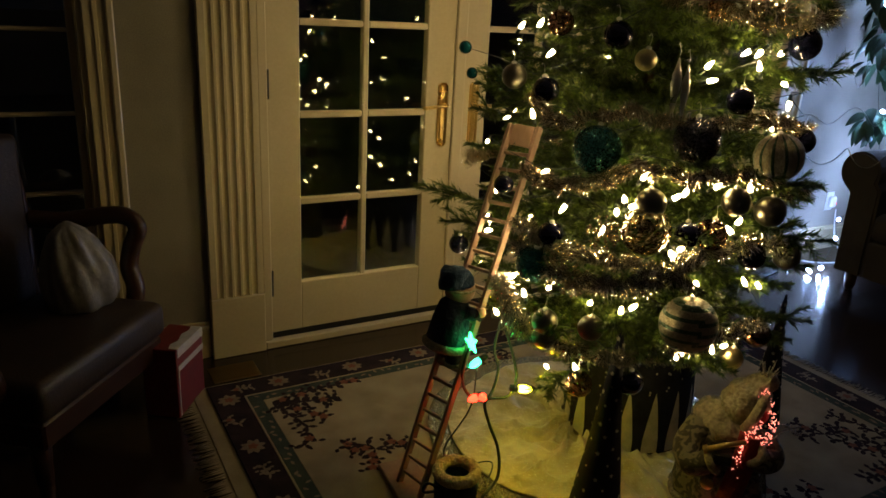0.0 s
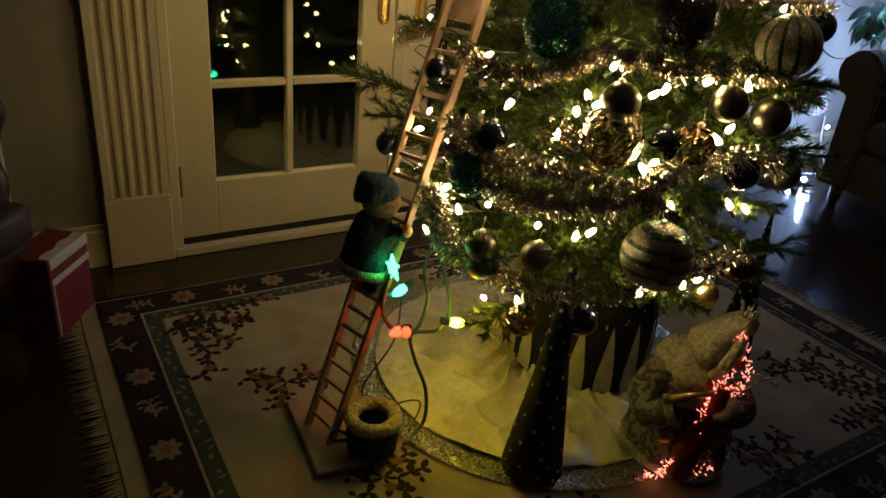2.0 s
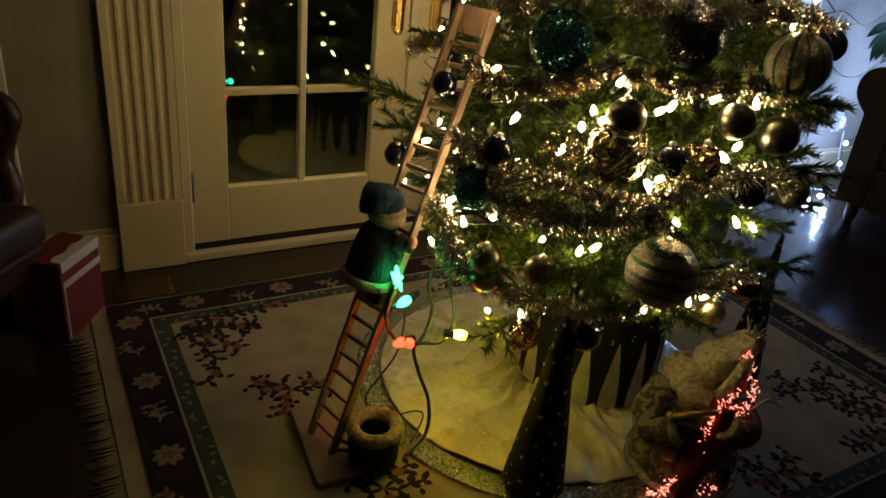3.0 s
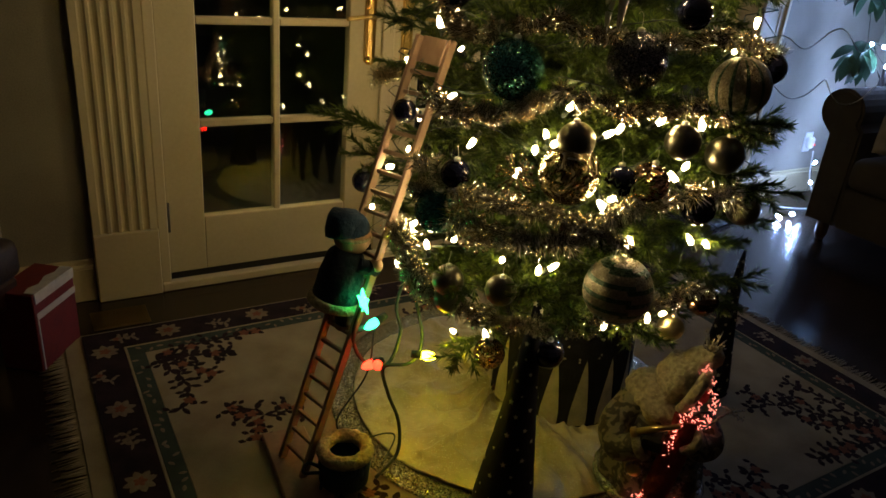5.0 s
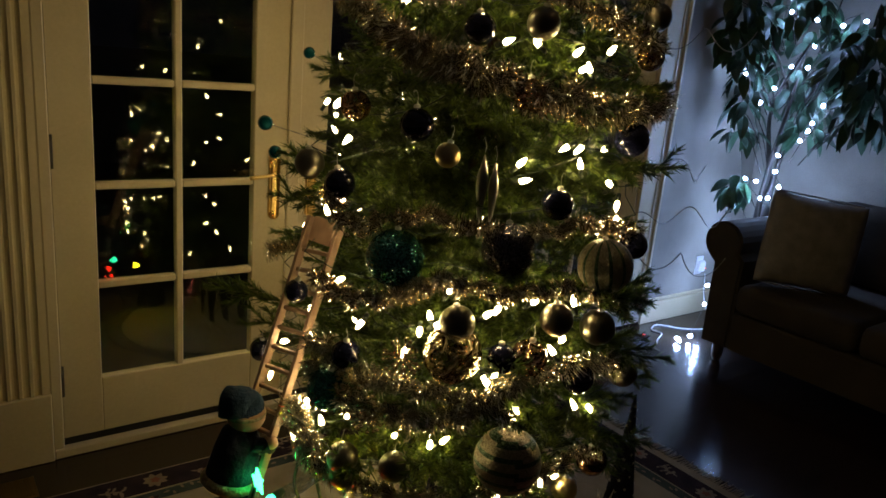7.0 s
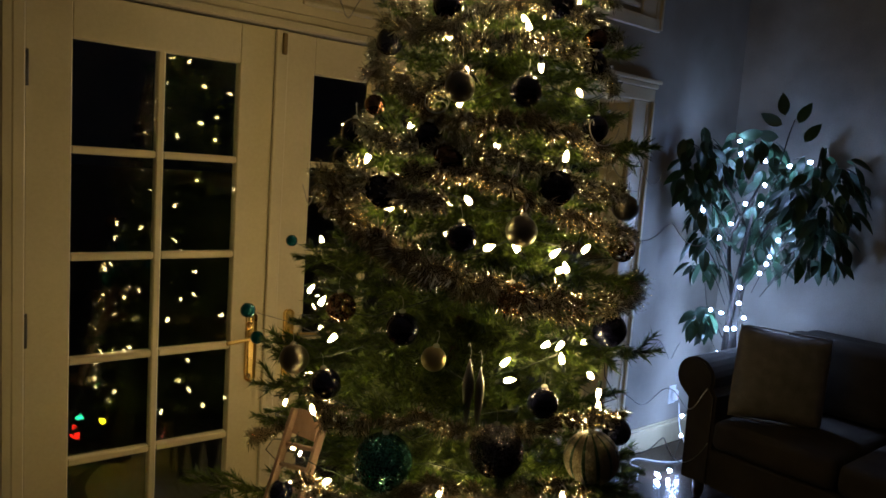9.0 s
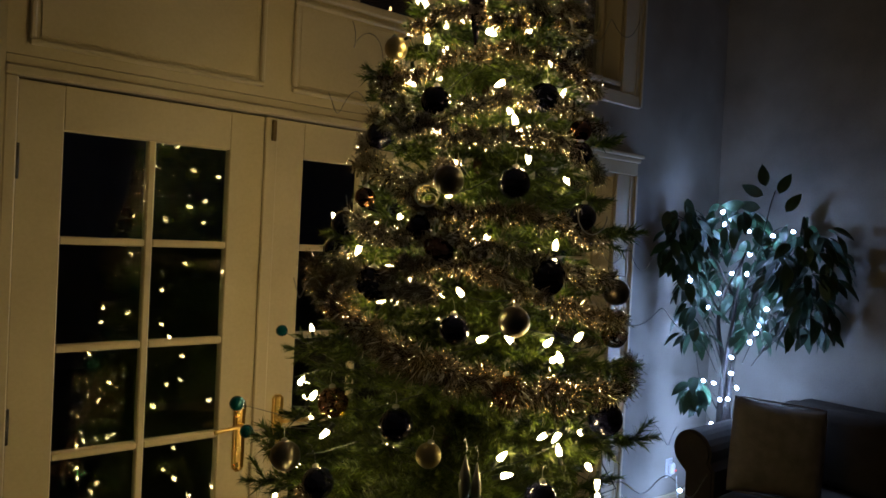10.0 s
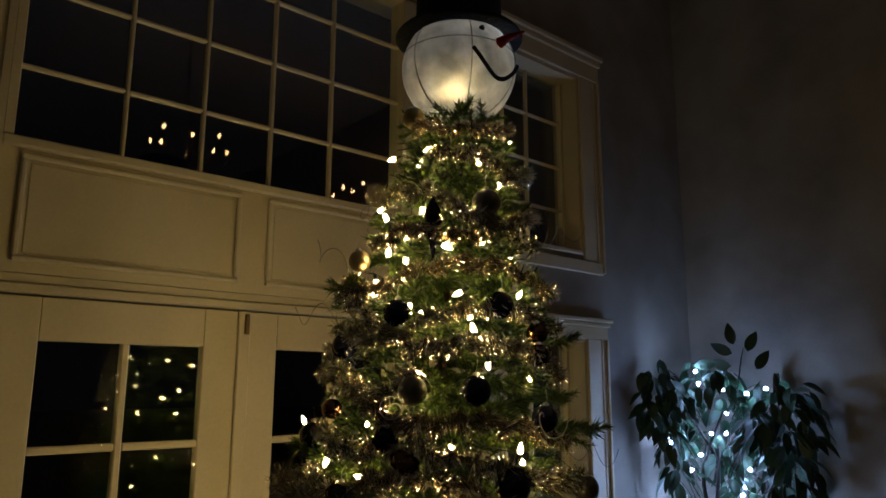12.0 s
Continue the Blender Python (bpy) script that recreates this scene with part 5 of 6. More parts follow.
fibres([(0.075, -0.075, 0.305), (0.045, -0.115, 0.265), (0.034, -0.128, 0.215), (0.038, -0.135, 0.14), (0.012, -0.142, 0.085), (-0.008, -0.146, 0.050), (-0.020, -0.150, 0.018), (-0.050, -0.150, 0.006)], 10, 2, 0.005)
fibres([(0.060, -0.050, 0.385), (0.088, -0.050, 0.345), (0.105, -0.055, 0.290), (0.090, -0.080, 0.255), (0.060, -0.100, 0.270)], 10, 2, 0.007)
fibres([(0.055, -0.128, 0.05), (0.085, -0.110, 0.06)], 8, 2, 0.008)
pieces.append((tube([(0.085, -0.095, 0.245), (0.130, -0.070, 0.300), (0.165, -0.060, 0.315)], 0.0025, 6), LACE))
for k in range(16):
    q = Vector((0.125 + 0.0028 * k, -0.068, 0.312 - 0.0012 * k))
    d = Vector((rs.gauss(0, 1), rs.gauss(0, 1), rs.gauss(0, 1))).normalized() * 0.010
    pieces.append((tube([q - d, q + d], 0.0012, 4), LACE))
one_mesh("robed_figure", pieces, "cream fur hooded winter figure with glowing red fibre trim", "figurine", (0.72, -1.50, 0.018), (0, 0, -55))

# ladder with a climbing elf doll
LADDER = surface("pink_brown_wood", (0.23, 0.14, 0.095), (0.34, 0.225, 0.155), 0.5, scale=8, fine=80, stretch=(1, 1, 0.2), bump=0.1)
A, B, C, D = Vector((-0.078, -1.063, 0.028)), Vector((0.266, -0.982, 1.019)), Vector((-0.058, -1.151, 0.028)), Vector((0.303, -1.062, 1.021))
ladder = thing("toy_ladder", "small pale brown wooden ladder leaning on the tree", "ladder", (-0.07, -1.107, 0.0085))
ZERO = Vector((-0.07, -1.107, 0.0085))
across = (C - A).normalized()


def bar(p, q, w, h, wide):
    """A square bar from p to q, w along wide and h across it."""
    d = (q - p).normalized()
    s = (wide - d * wide.dot(d)).normalized()
    n = d.cross(s)
    bm = bmesh.new()
    vs = [bm.verts.new(c + s * a * w / 2 + n * b * h / 2) for c in (p, q) for a, b in ((-1, -1), (1, -1), (1, 1), (-1, 1))]
    for f in ((3, 2, 1, 0), (4, 5, 6, 7), (0, 1, 5, 4), (1, 2, 6, 5), (2, 3, 7, 6), (3, 0, 4, 7)):
        bm.faces.new([vs[i] for i in f])
    bmesh.ops.bevel(bm, geom=bm.edges, offset=0.0012, segments=1, affect="EDGES")
    return bm


part("rail", bar(A - ZERO, B - ZERO, 0.010, 0.020, across), LADDER, ladder)
part("rail", bar(C - ZERO, D - ZERO, 0.010, 0.020, across), LADDER, ladder)
for i in range(21):
    f = 0.035 + i * 0.0445
    part("rung", bar(A.lerp(B, f) + across * 0.0055 - ZERO, C.lerp(D, f) - across * 0.0055 - ZERO, 0.009, 0.009, Vector((0, 0, 1))), LADDER, ladder)
part("top_board", bar(A.lerp(B, 0.955) - ZERO, A.lerp(B, 1.0) - ZERO + Vector((0.002, 0, 0)), 0.012, 0.022, across), LADDER, ladder)
part("top_plate", bar((A.lerp(B, 0.945) + C.lerp(D, 0.945)) / 2 - ZERO, (B + D) / 2 - ZERO, 0.074, 0.008, across), LADDER, ladder)
base = box(-0.05, 0.06, -0.135, 0.135, 0.0, 0.018, 0.003)
part("base_plate", base, LADDER, ladder, "pale wooden base board").matrix_basis = pose(0.012, 0.012, 0, 0, 0, -5)

CLOTH_BLUE = fleece("blue_felt_cloth", (0.012, 0.038, 0.085), 0)
CLOTH_NAVY = fleece("navy_felt_cloth", (0.015, 0.022, 0.045), 0)
SKIN = surface("doll_skin", (0.48, 0.27, 0.16), (0.55, 0.32, 0.20), 0.5, fine=200, bump=0.02)
BOOT = surface("dark_boot", (0.01, 0.01, 0.01), (0.02, 0.018, 0.016), 0.4)
GREENLIT = glow("green_star_bulb", (0.03, 1.0, 0.22), 16.0)
hand = C.lerp(D, 0.508)
body = Vector((0.067, -1.054, 0.500))
pieces = []
coat = lathe([(0.050, -0.078), (0.056, -0.06), (0.053, 0.0), (0.044, 0.045), (0.026, 0.068), (0.0, 0.072)], 26)
for v in coat.verts:
    v.co *= 1 + 0.06 * noise.noise(v.co * 40)
bmesh.ops.transform(coat, matrix=Matrix.Rotation(0.22, 4, "Y"), verts=coat.verts)
pieces.append((coat, CLOTH_NAVY))
hem = Matrix.Rotation(0.22, 4, "Y")
pieces.append((tube([hem @ Vector((0.053 * math.cos(t), 0.053 * math.sin(t), -0.070)) for t in [i * 6.283 / 24 for i in range(25)]], 0.013, 8), FUR))
pieces.append((ellipsoid(0.043, 0.043, 0.042, (0.022, 0.0, 0.088), seg=20), SKIN))
pieces.append((ellipsoid(0.041, 0.041, 0.040, (0.020, 0.0, 0.108), seg=20), CLOTH_BLUE))
pieces.append((tuft(lathe([(0.040, 0.100), (0.041, 0.112), (0.038, 0.138), (0.030, 0.150), (0.0, 0.154)], 24), 0.006, 3, 40), CLOTH_BLUE))
pieces.append((tube([(0.02 + 0.041 * math.cos(t), 0.041 * math.sin(t), 0.092) for t in [i * 6.283 / 24 for i in range(25)]], 0.0045, 8), FUR))
for s in (-1, 1):
    grip = (hand if s < 0 else A.lerp(B, 0.493)) - body
    pieces.append((tube(spline([(0.02, s * 0.04, 0.035), (0.06, s * 0.048, 0.02), tuple(grip - Vector((0.02, 0, 0.0)))], 5), 0.019, 10, None, 0.015), CLOTH_NAVY))
    pieces.append((ellipsoid(0.017, 0.017, 0.017, tuple(grip), seg=12, rings=8), SKIN))
    foot = Vector((0.005 + (0.02 if s < 0 else 0.0), s * 0.026, -0.138))
    pieces.append((tube([(0.0, s * 0.024, -0.06), (0.0, s * 0.026, -0.115)], 0.024, 10), CLOTH_NAVY))
    pieces.append((ellipsoid(0.028, 0.024, 0.014, (0.0, s * 0.026, -0.120), seg=12, rings=8, rough=0.1), FUR))
    pieces.append((ellipsoid(0.030, 0.016, 0.012, tuple(foot), seg=12, rings=8), BOOT))
one_mesh("elf_doll", pieces, "elf doll in navy coat and blue cap climbing the ladder", "doll", tuple(body))

ob = thing("star_bulb", "lit green plastic star bulb held by the doll", "light bulb", (0.086, -1.134, 0.462))
bm = bmesh.new()
for k in range(5):
    a = k * 1.257
    tube([(0, 0, 0), (0.0, 0.030 * math.cos(a), 0.030 * math.sin(a))], 0.009, 7, bm, 0.002)
part("star", bm, GREENLIT, ob)

# coloured bulbs on a thick cord from the ladder to the floor
CORD = surface("green_cord", (0.006, 0.016, 0.010), (0.012, 0.028, 0.018), 0.35)
cord = thing("coloured_light_string", "thick dark green cord with coloured light bulbs", "string lights", (0.125, -1.119, 0.28))
CO = Vector((0.125, -1.119, 0.28))


def cord_run(points, r):
    part("cord", tube(spline([Vector(p) - CO for p in points], 8), r, 8), CORD, cord)


cord_run([(0.23, -1.06, 0.47), (0.20, -1.08, 0.40), (0.205, -1.10, 0.34), (0.17, -1.12, 0.275), (0.125, -1.119, 0.272), (0.09, -1.11, 0.31), (0.066, -1.13, 0.38), (0.080, -1.134, 0.45)], 0.0045)
cord_run([(0.24, -1.05, 0.47), (0.25, -1.09, 0.40), (0.25, -1.13, 0.32), (0.21, -1.15, 0.28), (0.15, -1.13, 0.27), (0.16, -1.14, 0.20), (0.185, -1.16, 0.12), (0.17, -1.19, 0.05), (0.10, -1.22, 0.024)], 0.0045)
cord_run([(0.14, -1.09, 0.36), (0.12, -1.10, 0.24), (0.06, -1.07, 0.10), (0.10, -1.08, 0.035), (0.19, -1.09, 0.033), (0.20, -1.12, 0.035), (0.13, -1.19, 0.03)], 0.0022)
C7 = lathe([(0.0, -0.006), (0.0085, -0.004), (0.0115, 0.006), (0.0095, 0.020), (0.004, 0.030), (0.0, 0.033)], 14)
C7 = mesh_of("bulb", C7)
C7S = mesh_of("socket", lathe([(0.0, -0.03), (0.009, -0.03), (0.0105, -0.006), (0.0, -0.005)], 12))
for at, col, power, way in (((0.125, -1.119, 0.280), (1.0, 0.016, 0.006), 19.0, (-0.8, -0.2, 0.05)), ((0.116, -1.160, 0.306), (1.0, 0.016, 0.006), 16.0, (-0.35, -0.85, 0.3)), ((0.140, -1.094, 0.378), (0.03, 1.0, 0.38), 13.0, (-0.9, -0.1, -0.35)), ((0.225, -1.185, 0.318), (1.0, 0.78, 0.008), 170.0, (0.85, -0.4, -0.1))):
    me = C7.copy()
    b = part("bulb", me, glow("coloured_bulb", col, power), cord, {0: "lit red bulb", 1: "lit green bulb", 2: "lit yellow bulb"}[0 if col[1] < 0.1 else 1 if col[0] < 0.1 else 2])
    b.matrix_basis = Matrix.Translation(Vector(at) - CO) @ Vector(way).to_track_quat("Z", "Y").to_matrix().to_4x4()
    part("socket", C7S, CORD, b)

bucket = thing("fur_trimmed_pouch", "blue felt pouch with cream fur rim by the ladder", "bucket", (0.028, -1.195, 0.0265))
part("body", lathe([(0.050, 0.0), (0.058, 0.006), (0.061, 0.05), (0.058, 0.082), (0.044, 0.082), (0.046, 0.03), (0.0, 0.012)], 30, False), CLOTH_BLUE, bucket)
rim = bmesh.new()
tube([(0.051 * math.cos(t), 0.051 * math.sin(t), 0.088) for t in [i * 6.283 / 40 for i in range(41)]], 0.0165, 12, rim, None, False)
for v in rim.verts:
    v.co *= 1 + 0.05 * noise.noise(v.co * 90)
part("fur_rim", rim, FUR, bucket, "cream fur rim")
part("bow", tube(spline([(-0.060, -0.01, 0.062), (-0.085, 0.01, 0.07), (-0.10, 0.0, 0.055), (-0.065, -0.02, 0.055), (-0.07, -0.03, 0.02)], 6), 0.004, 6), CLOTH_NAVY, bucket)

# ---------------------------------------------------------------- red carton and armchair
RED_CARD = surface("red_card", (0.11, 0.008, 0.008), (0.17, 0.014, 0.012), 0.5, scale=12, fine=100, bump=0.05)
WHITE_CARD = surface("white_card", (0.42, 0.40, 0.36), (0.54, 0.51, 0.46), 0.5, scale=30, fine=100)
carton = thing("red_carton", "red cardboard carton with white torn stripe on floor", "box", (-0.502, -0.325, -0.0115), turn=(0, 0, 54))
part("body", box(-0.10, 0.09, -0.005, 0.11, 0.0, 0.244, 0.002), RED_CARD, carton)
part("stripe", box(-0.0905, 0.0905, -0.0065, -0.0052, 0.165, 0.185), WHITE_CARD, carton, "white printed stripe")
top = [(-0.09, -0.006), (0.09, -0.006), (0.088, 0.030), (0.05, 0.022), (0.02, 0.034), (-0.03, 0.020), (-0.06, 0.032), (-0.09, 0.024)]
part("torn_flap", prism(top, 0.0015, "z", 0.2445), WHITE_CARD, carton, "white torn flap")
part("torn_edge", box(-0.0905, 0.0905, -0.0068, -0.0053, 0.214, 0.2445), WHITE_CARD, carton)
part("edge_print", box(-0.0908, -0.086, -0.0068, -0.0053, 0.004, 0.163), WHITE_CARD, carton)

LEATHER = surface("brown_leather", (0.014, 0.008, 0.005), (0.032, 0.018, 0.010), 0.45, scale=10, fine=140, bump=0.3)
chair = thing("armchair", "dark carved wooden armchair with brown leather seat", "armchair", (-0.915, -0.405, -0.0118), turn=(0, 0, -39))
# local x is the way the chair faces
part("seat", smooth(box(-0.20, 0.22, -0.30, 0.29, 0.27, 0.385, 0.03, None, 3)), LEATHER, chair, "brown leather seat")
part("seat_rail", box(-0.19, 0.205, -0.285, 0.275, 0.19, 0.269, 0.008), DARKWOOD, chair)
for x, y in ((0.17, 0.25), (0.17, -0.26), (-0.17, 0.25), (-0.17, -0.26)):
    part("leg", tube(spline([(x, y, 0.20), (x * 1.06, y * 1.05, 0.14), (x * 0.98, y * 0.98, 0.06), (x * 1.05, y * 1.04, 0.0)], 5), 0.026, 10, None, 0.016), DARKWOOD, chair)
for s in (-1, 1):
    y = s * 0.30
    arm = spline([(-0.22, y * 0.9, 0.62), (-0.12, y, 0.615), (0.0, y * 1.12, 0.635), (0.07, y * 1.16, 0.635), (0.105, y * 1.16, 0.60), (0.085, y * 1.14, 0.54), (0.075, y * 1.10, 0.47), (0.10, y * 1.06, 0.41), (0.10, y, 0.34)], 8)
    part("arm", tube(arm, 0.029, 12), DARKWOOD, chair, "curved carved wooden arm")
part("backrest", smooth(box(-0.245, -0.19, -0.27, 0.24, 0.34, 0.90, 0.025, None, 3)), LEATHER, chair)
part("back_frame", tube(spline([(-0.22, -0.28, 0.33), (-0.235, -0.29, 0.75), (-0.24, -0.16, 0.95), (-0.24, 0.13, 0.95), (-0.235, 0.25, 0.75), (-0.22, 0.25, 0.33)], 8), 0.020, 10), DARKWOOD, chair)
bag = lathe([(0.0, 0.0), (0.085, 0.0), (0.105, 0.02), (0.11, 0.07), (0.10, 0.13), (0.075, 0.20), (0.05, 0.25), (0.025, 0.268), (0.0, 0.27)], 48)
bmesh.ops.subdivide_edges(bag, edges=bag.edges, cuts=1, use_grid_fill=True)
for v in bag.verts:
    a = math.atan2(v.co.y, v.co.x)
    k = 1 + 0.16 * noise.noise(Vector((math.cos(a) * 2.2, math.sin(a) * 2.2, v.co.z * 6))) + 0.07 * abs(math.sin(a * 7 + v.co.z * 14)) * min(1, v.co.z * 8)
    v.co.x, v.co.y = v.co.x * k, v.co.y * k * 0.8
    v.co.z *= 1 + 0.08 * noise.noise(v.co * 14)
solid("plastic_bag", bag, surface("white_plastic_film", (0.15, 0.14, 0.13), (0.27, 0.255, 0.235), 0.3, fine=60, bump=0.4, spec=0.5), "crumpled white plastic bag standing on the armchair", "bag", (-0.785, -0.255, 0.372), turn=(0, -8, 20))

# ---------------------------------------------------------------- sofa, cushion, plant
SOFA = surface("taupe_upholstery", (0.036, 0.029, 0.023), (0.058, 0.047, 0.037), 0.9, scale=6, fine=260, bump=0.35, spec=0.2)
sofa = thing("sofa", "taupe upholstered sofa with rolled arms", "sofa", (3.33, -1.52, -0.0118))


def rolled_arm(y0, s):
    """Arm with a rolled top; s points away from the seat."""
    out = [(y0, 0.10), (y0 + s * 0.15, 0.10), (y0 + s * 0.155, 0.52)]
    cy, cz, r = y0 + s * 0.125, 0.635, 0.105
    out += [(cy + s * r * math.cos(a), cz + r * math.sin(a)) for a in [-0.9 + i * (math.pi + 1.3) / 16 for i in range(17)]]
    out += [(y0, 0.56)]
    bm = prism(out, 0.92, "x", -0.52)
    bmesh.ops.bevel(bm, geom=[e for e in bm.edges if abs(e.verts[0].co.x - e.verts[1].co.x) < 1e-5], offset=0.012, segments=2, affect="EDGES")
    return bm


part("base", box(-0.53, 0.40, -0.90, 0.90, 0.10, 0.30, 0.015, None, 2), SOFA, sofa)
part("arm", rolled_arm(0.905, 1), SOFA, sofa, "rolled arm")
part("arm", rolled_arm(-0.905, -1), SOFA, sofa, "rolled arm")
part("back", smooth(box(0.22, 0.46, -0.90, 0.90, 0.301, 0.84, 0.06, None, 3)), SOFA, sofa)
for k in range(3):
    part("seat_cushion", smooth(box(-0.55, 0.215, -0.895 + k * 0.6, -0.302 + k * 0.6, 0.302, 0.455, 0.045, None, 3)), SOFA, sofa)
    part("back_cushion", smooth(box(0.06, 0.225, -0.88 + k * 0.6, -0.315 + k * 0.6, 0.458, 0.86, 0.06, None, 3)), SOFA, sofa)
for x in (-0.46, 0.36):
    for y in (-0.98, 0.98):
        part("leg", lathe([(0.018, 0.0), (0.028, 0.03), (0.03, 0.1)], 12), DARKWOOD, sofa).location = (x, y, 0)


def pillow(w, t):
    bm = bmesh.new()
    n = 16
    for s in (1, -1):
        g = [[bm.verts.new((w / 2 * u, s * t / 2 * max(0.0, (1 - u * u) * (1 - v * v)) ** 0.45, w / 2 * v)) for v in [-1 + 2 * j / n for j in range(n + 1)]] for u in [-1 + 2 * i / n for i in range(n + 1)]]
        for i in range(n):
            for j in range(n):
                bm.faces.new((g[i][j], g[i + 1][j], g[i + 1][j + 1], g[i][j + 1])).smooth = True
    bmesh.ops.remove_doubles(bm, verts=bm.verts, dist=0.0005)
    for v in bm.verts:
        v.co.y += 0.006 * noise.noise(v.co * 9)
        k = 1 - 0.06 * (1 - (abs(v.co.x) / (w / 2)) ** 2) * (abs(v.co.z) / (w / 2)) ** 2
        v.co.z *= k
    bmesh.ops.recalc_face_normals(bm, faces=bm.faces)
    return bm


PILLOW = surface("beige_pillow_cloth", (0.18, 0.16, 0.145), (0.27, 0.245, 0.22), 0.9, scale=14, fine=260, bump=0.4, spec=0.2)
cushion = thing("throw_pillow", "beige throw pillow leaning on the sofa arm", "pillow", (3.05, -0.81, 0.675), turn=(-10, 6, -42))
part("cover", pillow(0.46, 0.17), PILLOW, cushion)
part("piping", tube([(0.228 * max(-1, min(1, 1.35 * math.cos(t))), 0.0, 0.228 * max(-1, min(1, 1.35 * math.sin(t)))) for t in [i * 6.283 / 64 for i in range(65)]], 0.004, 6), PILLOW, cushion)

PX, PY = 3.42, -0.33
LEAF_M = surface("ficus_leaf", (0.008, 0.034, 0.014), (0.022, 0.066, 0.028), 0.42, scale=20, fine=120, bump=0.1, per_object=0.35)
plant = thing("ficus_plant", "green potted ficus with large drooping leaves", "potted plant", (PX, PY, -0.0118))
part("pot", lathe([(0.10, 0.0), (0.115, 0.01), (0.14, 0.24), (0.15, 0.25), (0.15, 0.28), (0.135, 0.28), (0.13, 0.25), (0.0, 0.25)], 28, False), surface("dark_pot", (0.03, 0.02, 0.016), (0.05, 0.035, 0.03), 0.4), plant, "dark glazed pot")
BARK_DARK = surface("dark_plant_bark", (0.009, 0.007, 0.005), (0.022, 0.016, 0.011), 0.8, scale=30, fine=140, bump=0.4)
rp = random.Random(5)
stems = []
for k in range(3):
    a = k * 2.1
    stems.append(spline([(0.02 * math.cos(a), 0.02 * math.sin(a), 0.25), (0.03 * math.cos(a + 1.5), 0.03 * math.sin(a + 1.5), 0.6), (0.025 * math.cos(a + 3), 0.025 * math.sin(a + 3), 0.95), (0.06 * math.cos(a + 4), 0.06 * math.sin(a + 4), 1.3), (0.12 * math.cos(a), 0.12 * math.sin(a), 1.65)], 6))
    part("stem", tube(stems[-1], 0.024, 8, None, 0.006), BARK_DARK, plant)


def leaf_mesh():
    bm = bmesh.new()
    rows = []
    n = 7
    for i in range(n + 1):
        f = i / n
        w = 0.5 * math.sin(math.pi * min(1, f ** 0.8)) ** 0.85 * 0.42 + 0.001
        droop = -0.32 * f * f
        rows.append([bm.verts.new((f, s * w, droop + 0.10 * abs(s) * w * 2)) for s in (-1, 0, 1)])
    for a, b in zip(rows, rows[1:]):
        for j in range(2):
            bm.faces.new((a[j], b[j], b[j + 1], a[j + 1])).smooth = True
    return mesh_of("leaf", bm)


LEAF = leaf_mesh()
LEAF.materials.append(LEAF_M)
AWAY, ACROSS = Vector((0.885, 0.466, 0)), Vector((0.466, -0.885, 0))    # the crown spreads along ACROSS
MID = Vector((0.0, -0.03, 0.0))
LEDS = [(-0.094, 1.864), (-0.084, 1.787), (0.05, 1.753), (0.168, 1.739), (0.269, 1.764), (0.058, 1.629), (-0.033, 1.512), (0.049, 1.509), (0.163, 1.441), (-0.152, 1.303), (-0.09, 1.392), (0.16, 1.325), (0.131, 1.231), (0.117, 1.185), (0.086, 1.129), (-0.009, 1.034), (-0.008, 0.939), (0.034, 0.859), (-0.088, 0.874), (-0.152, 0.884), (-0.054, 0.778), (-0.009, 0.788)]
# clumps of the crown: across, height, half width, half height, half depth, set back, leaves
CLUMPS = [(-0.31, 1.70, 0.15, 0.27, 0.16, 0.0, 108), (-0.23, 1.38, 0.13, 0.14, 0.12, 0.0, 36), (-0.02, 1.82, 0.18, 0.13, 0.14, 0.05, 50), (0.33, 1.62, 0.21, 0.25, 0.20, 0.0, 150), (0.37, 1.32, 0.15, 0.15, 0.15, 0.0, 56), (0.05, 1.52, 0.20, 0.24, 0.10, 0.10, 76), (0.21, 1.58, 0.07, 0.09, 0.08, -0.18, 20), (0.10, 1.27, 0.10, 0.12, 0.09, 0.04, 30), (-0.22, 1.16, 0.09, 0.05, 0.08, 0.0, 14), (-0.19, 0.86, 0.07, 0.07, 0.08, 0.0, 16)]
twigs = bmesh.new()


extra_v, extra_f = [], []


def leaf_pose(q, yaw, tilt, size):
    return Matrix.Translation(q) @ Matrix.Rotation(yaw, 4, "Z") @ Matrix.Rotation(tilt, 4, "Y") @ Matrix.Rotation(rp.uniform(-0.7, 0.7), 4, "X") @ Matrix.Diagonal((size, size, size, 1))


def leaf_at(q, yaw, tilt, size):
    part("leaf", LEAF, LEAF_M, plant).matrix_basis = leaf_pose(q, yaw, tilt, size)


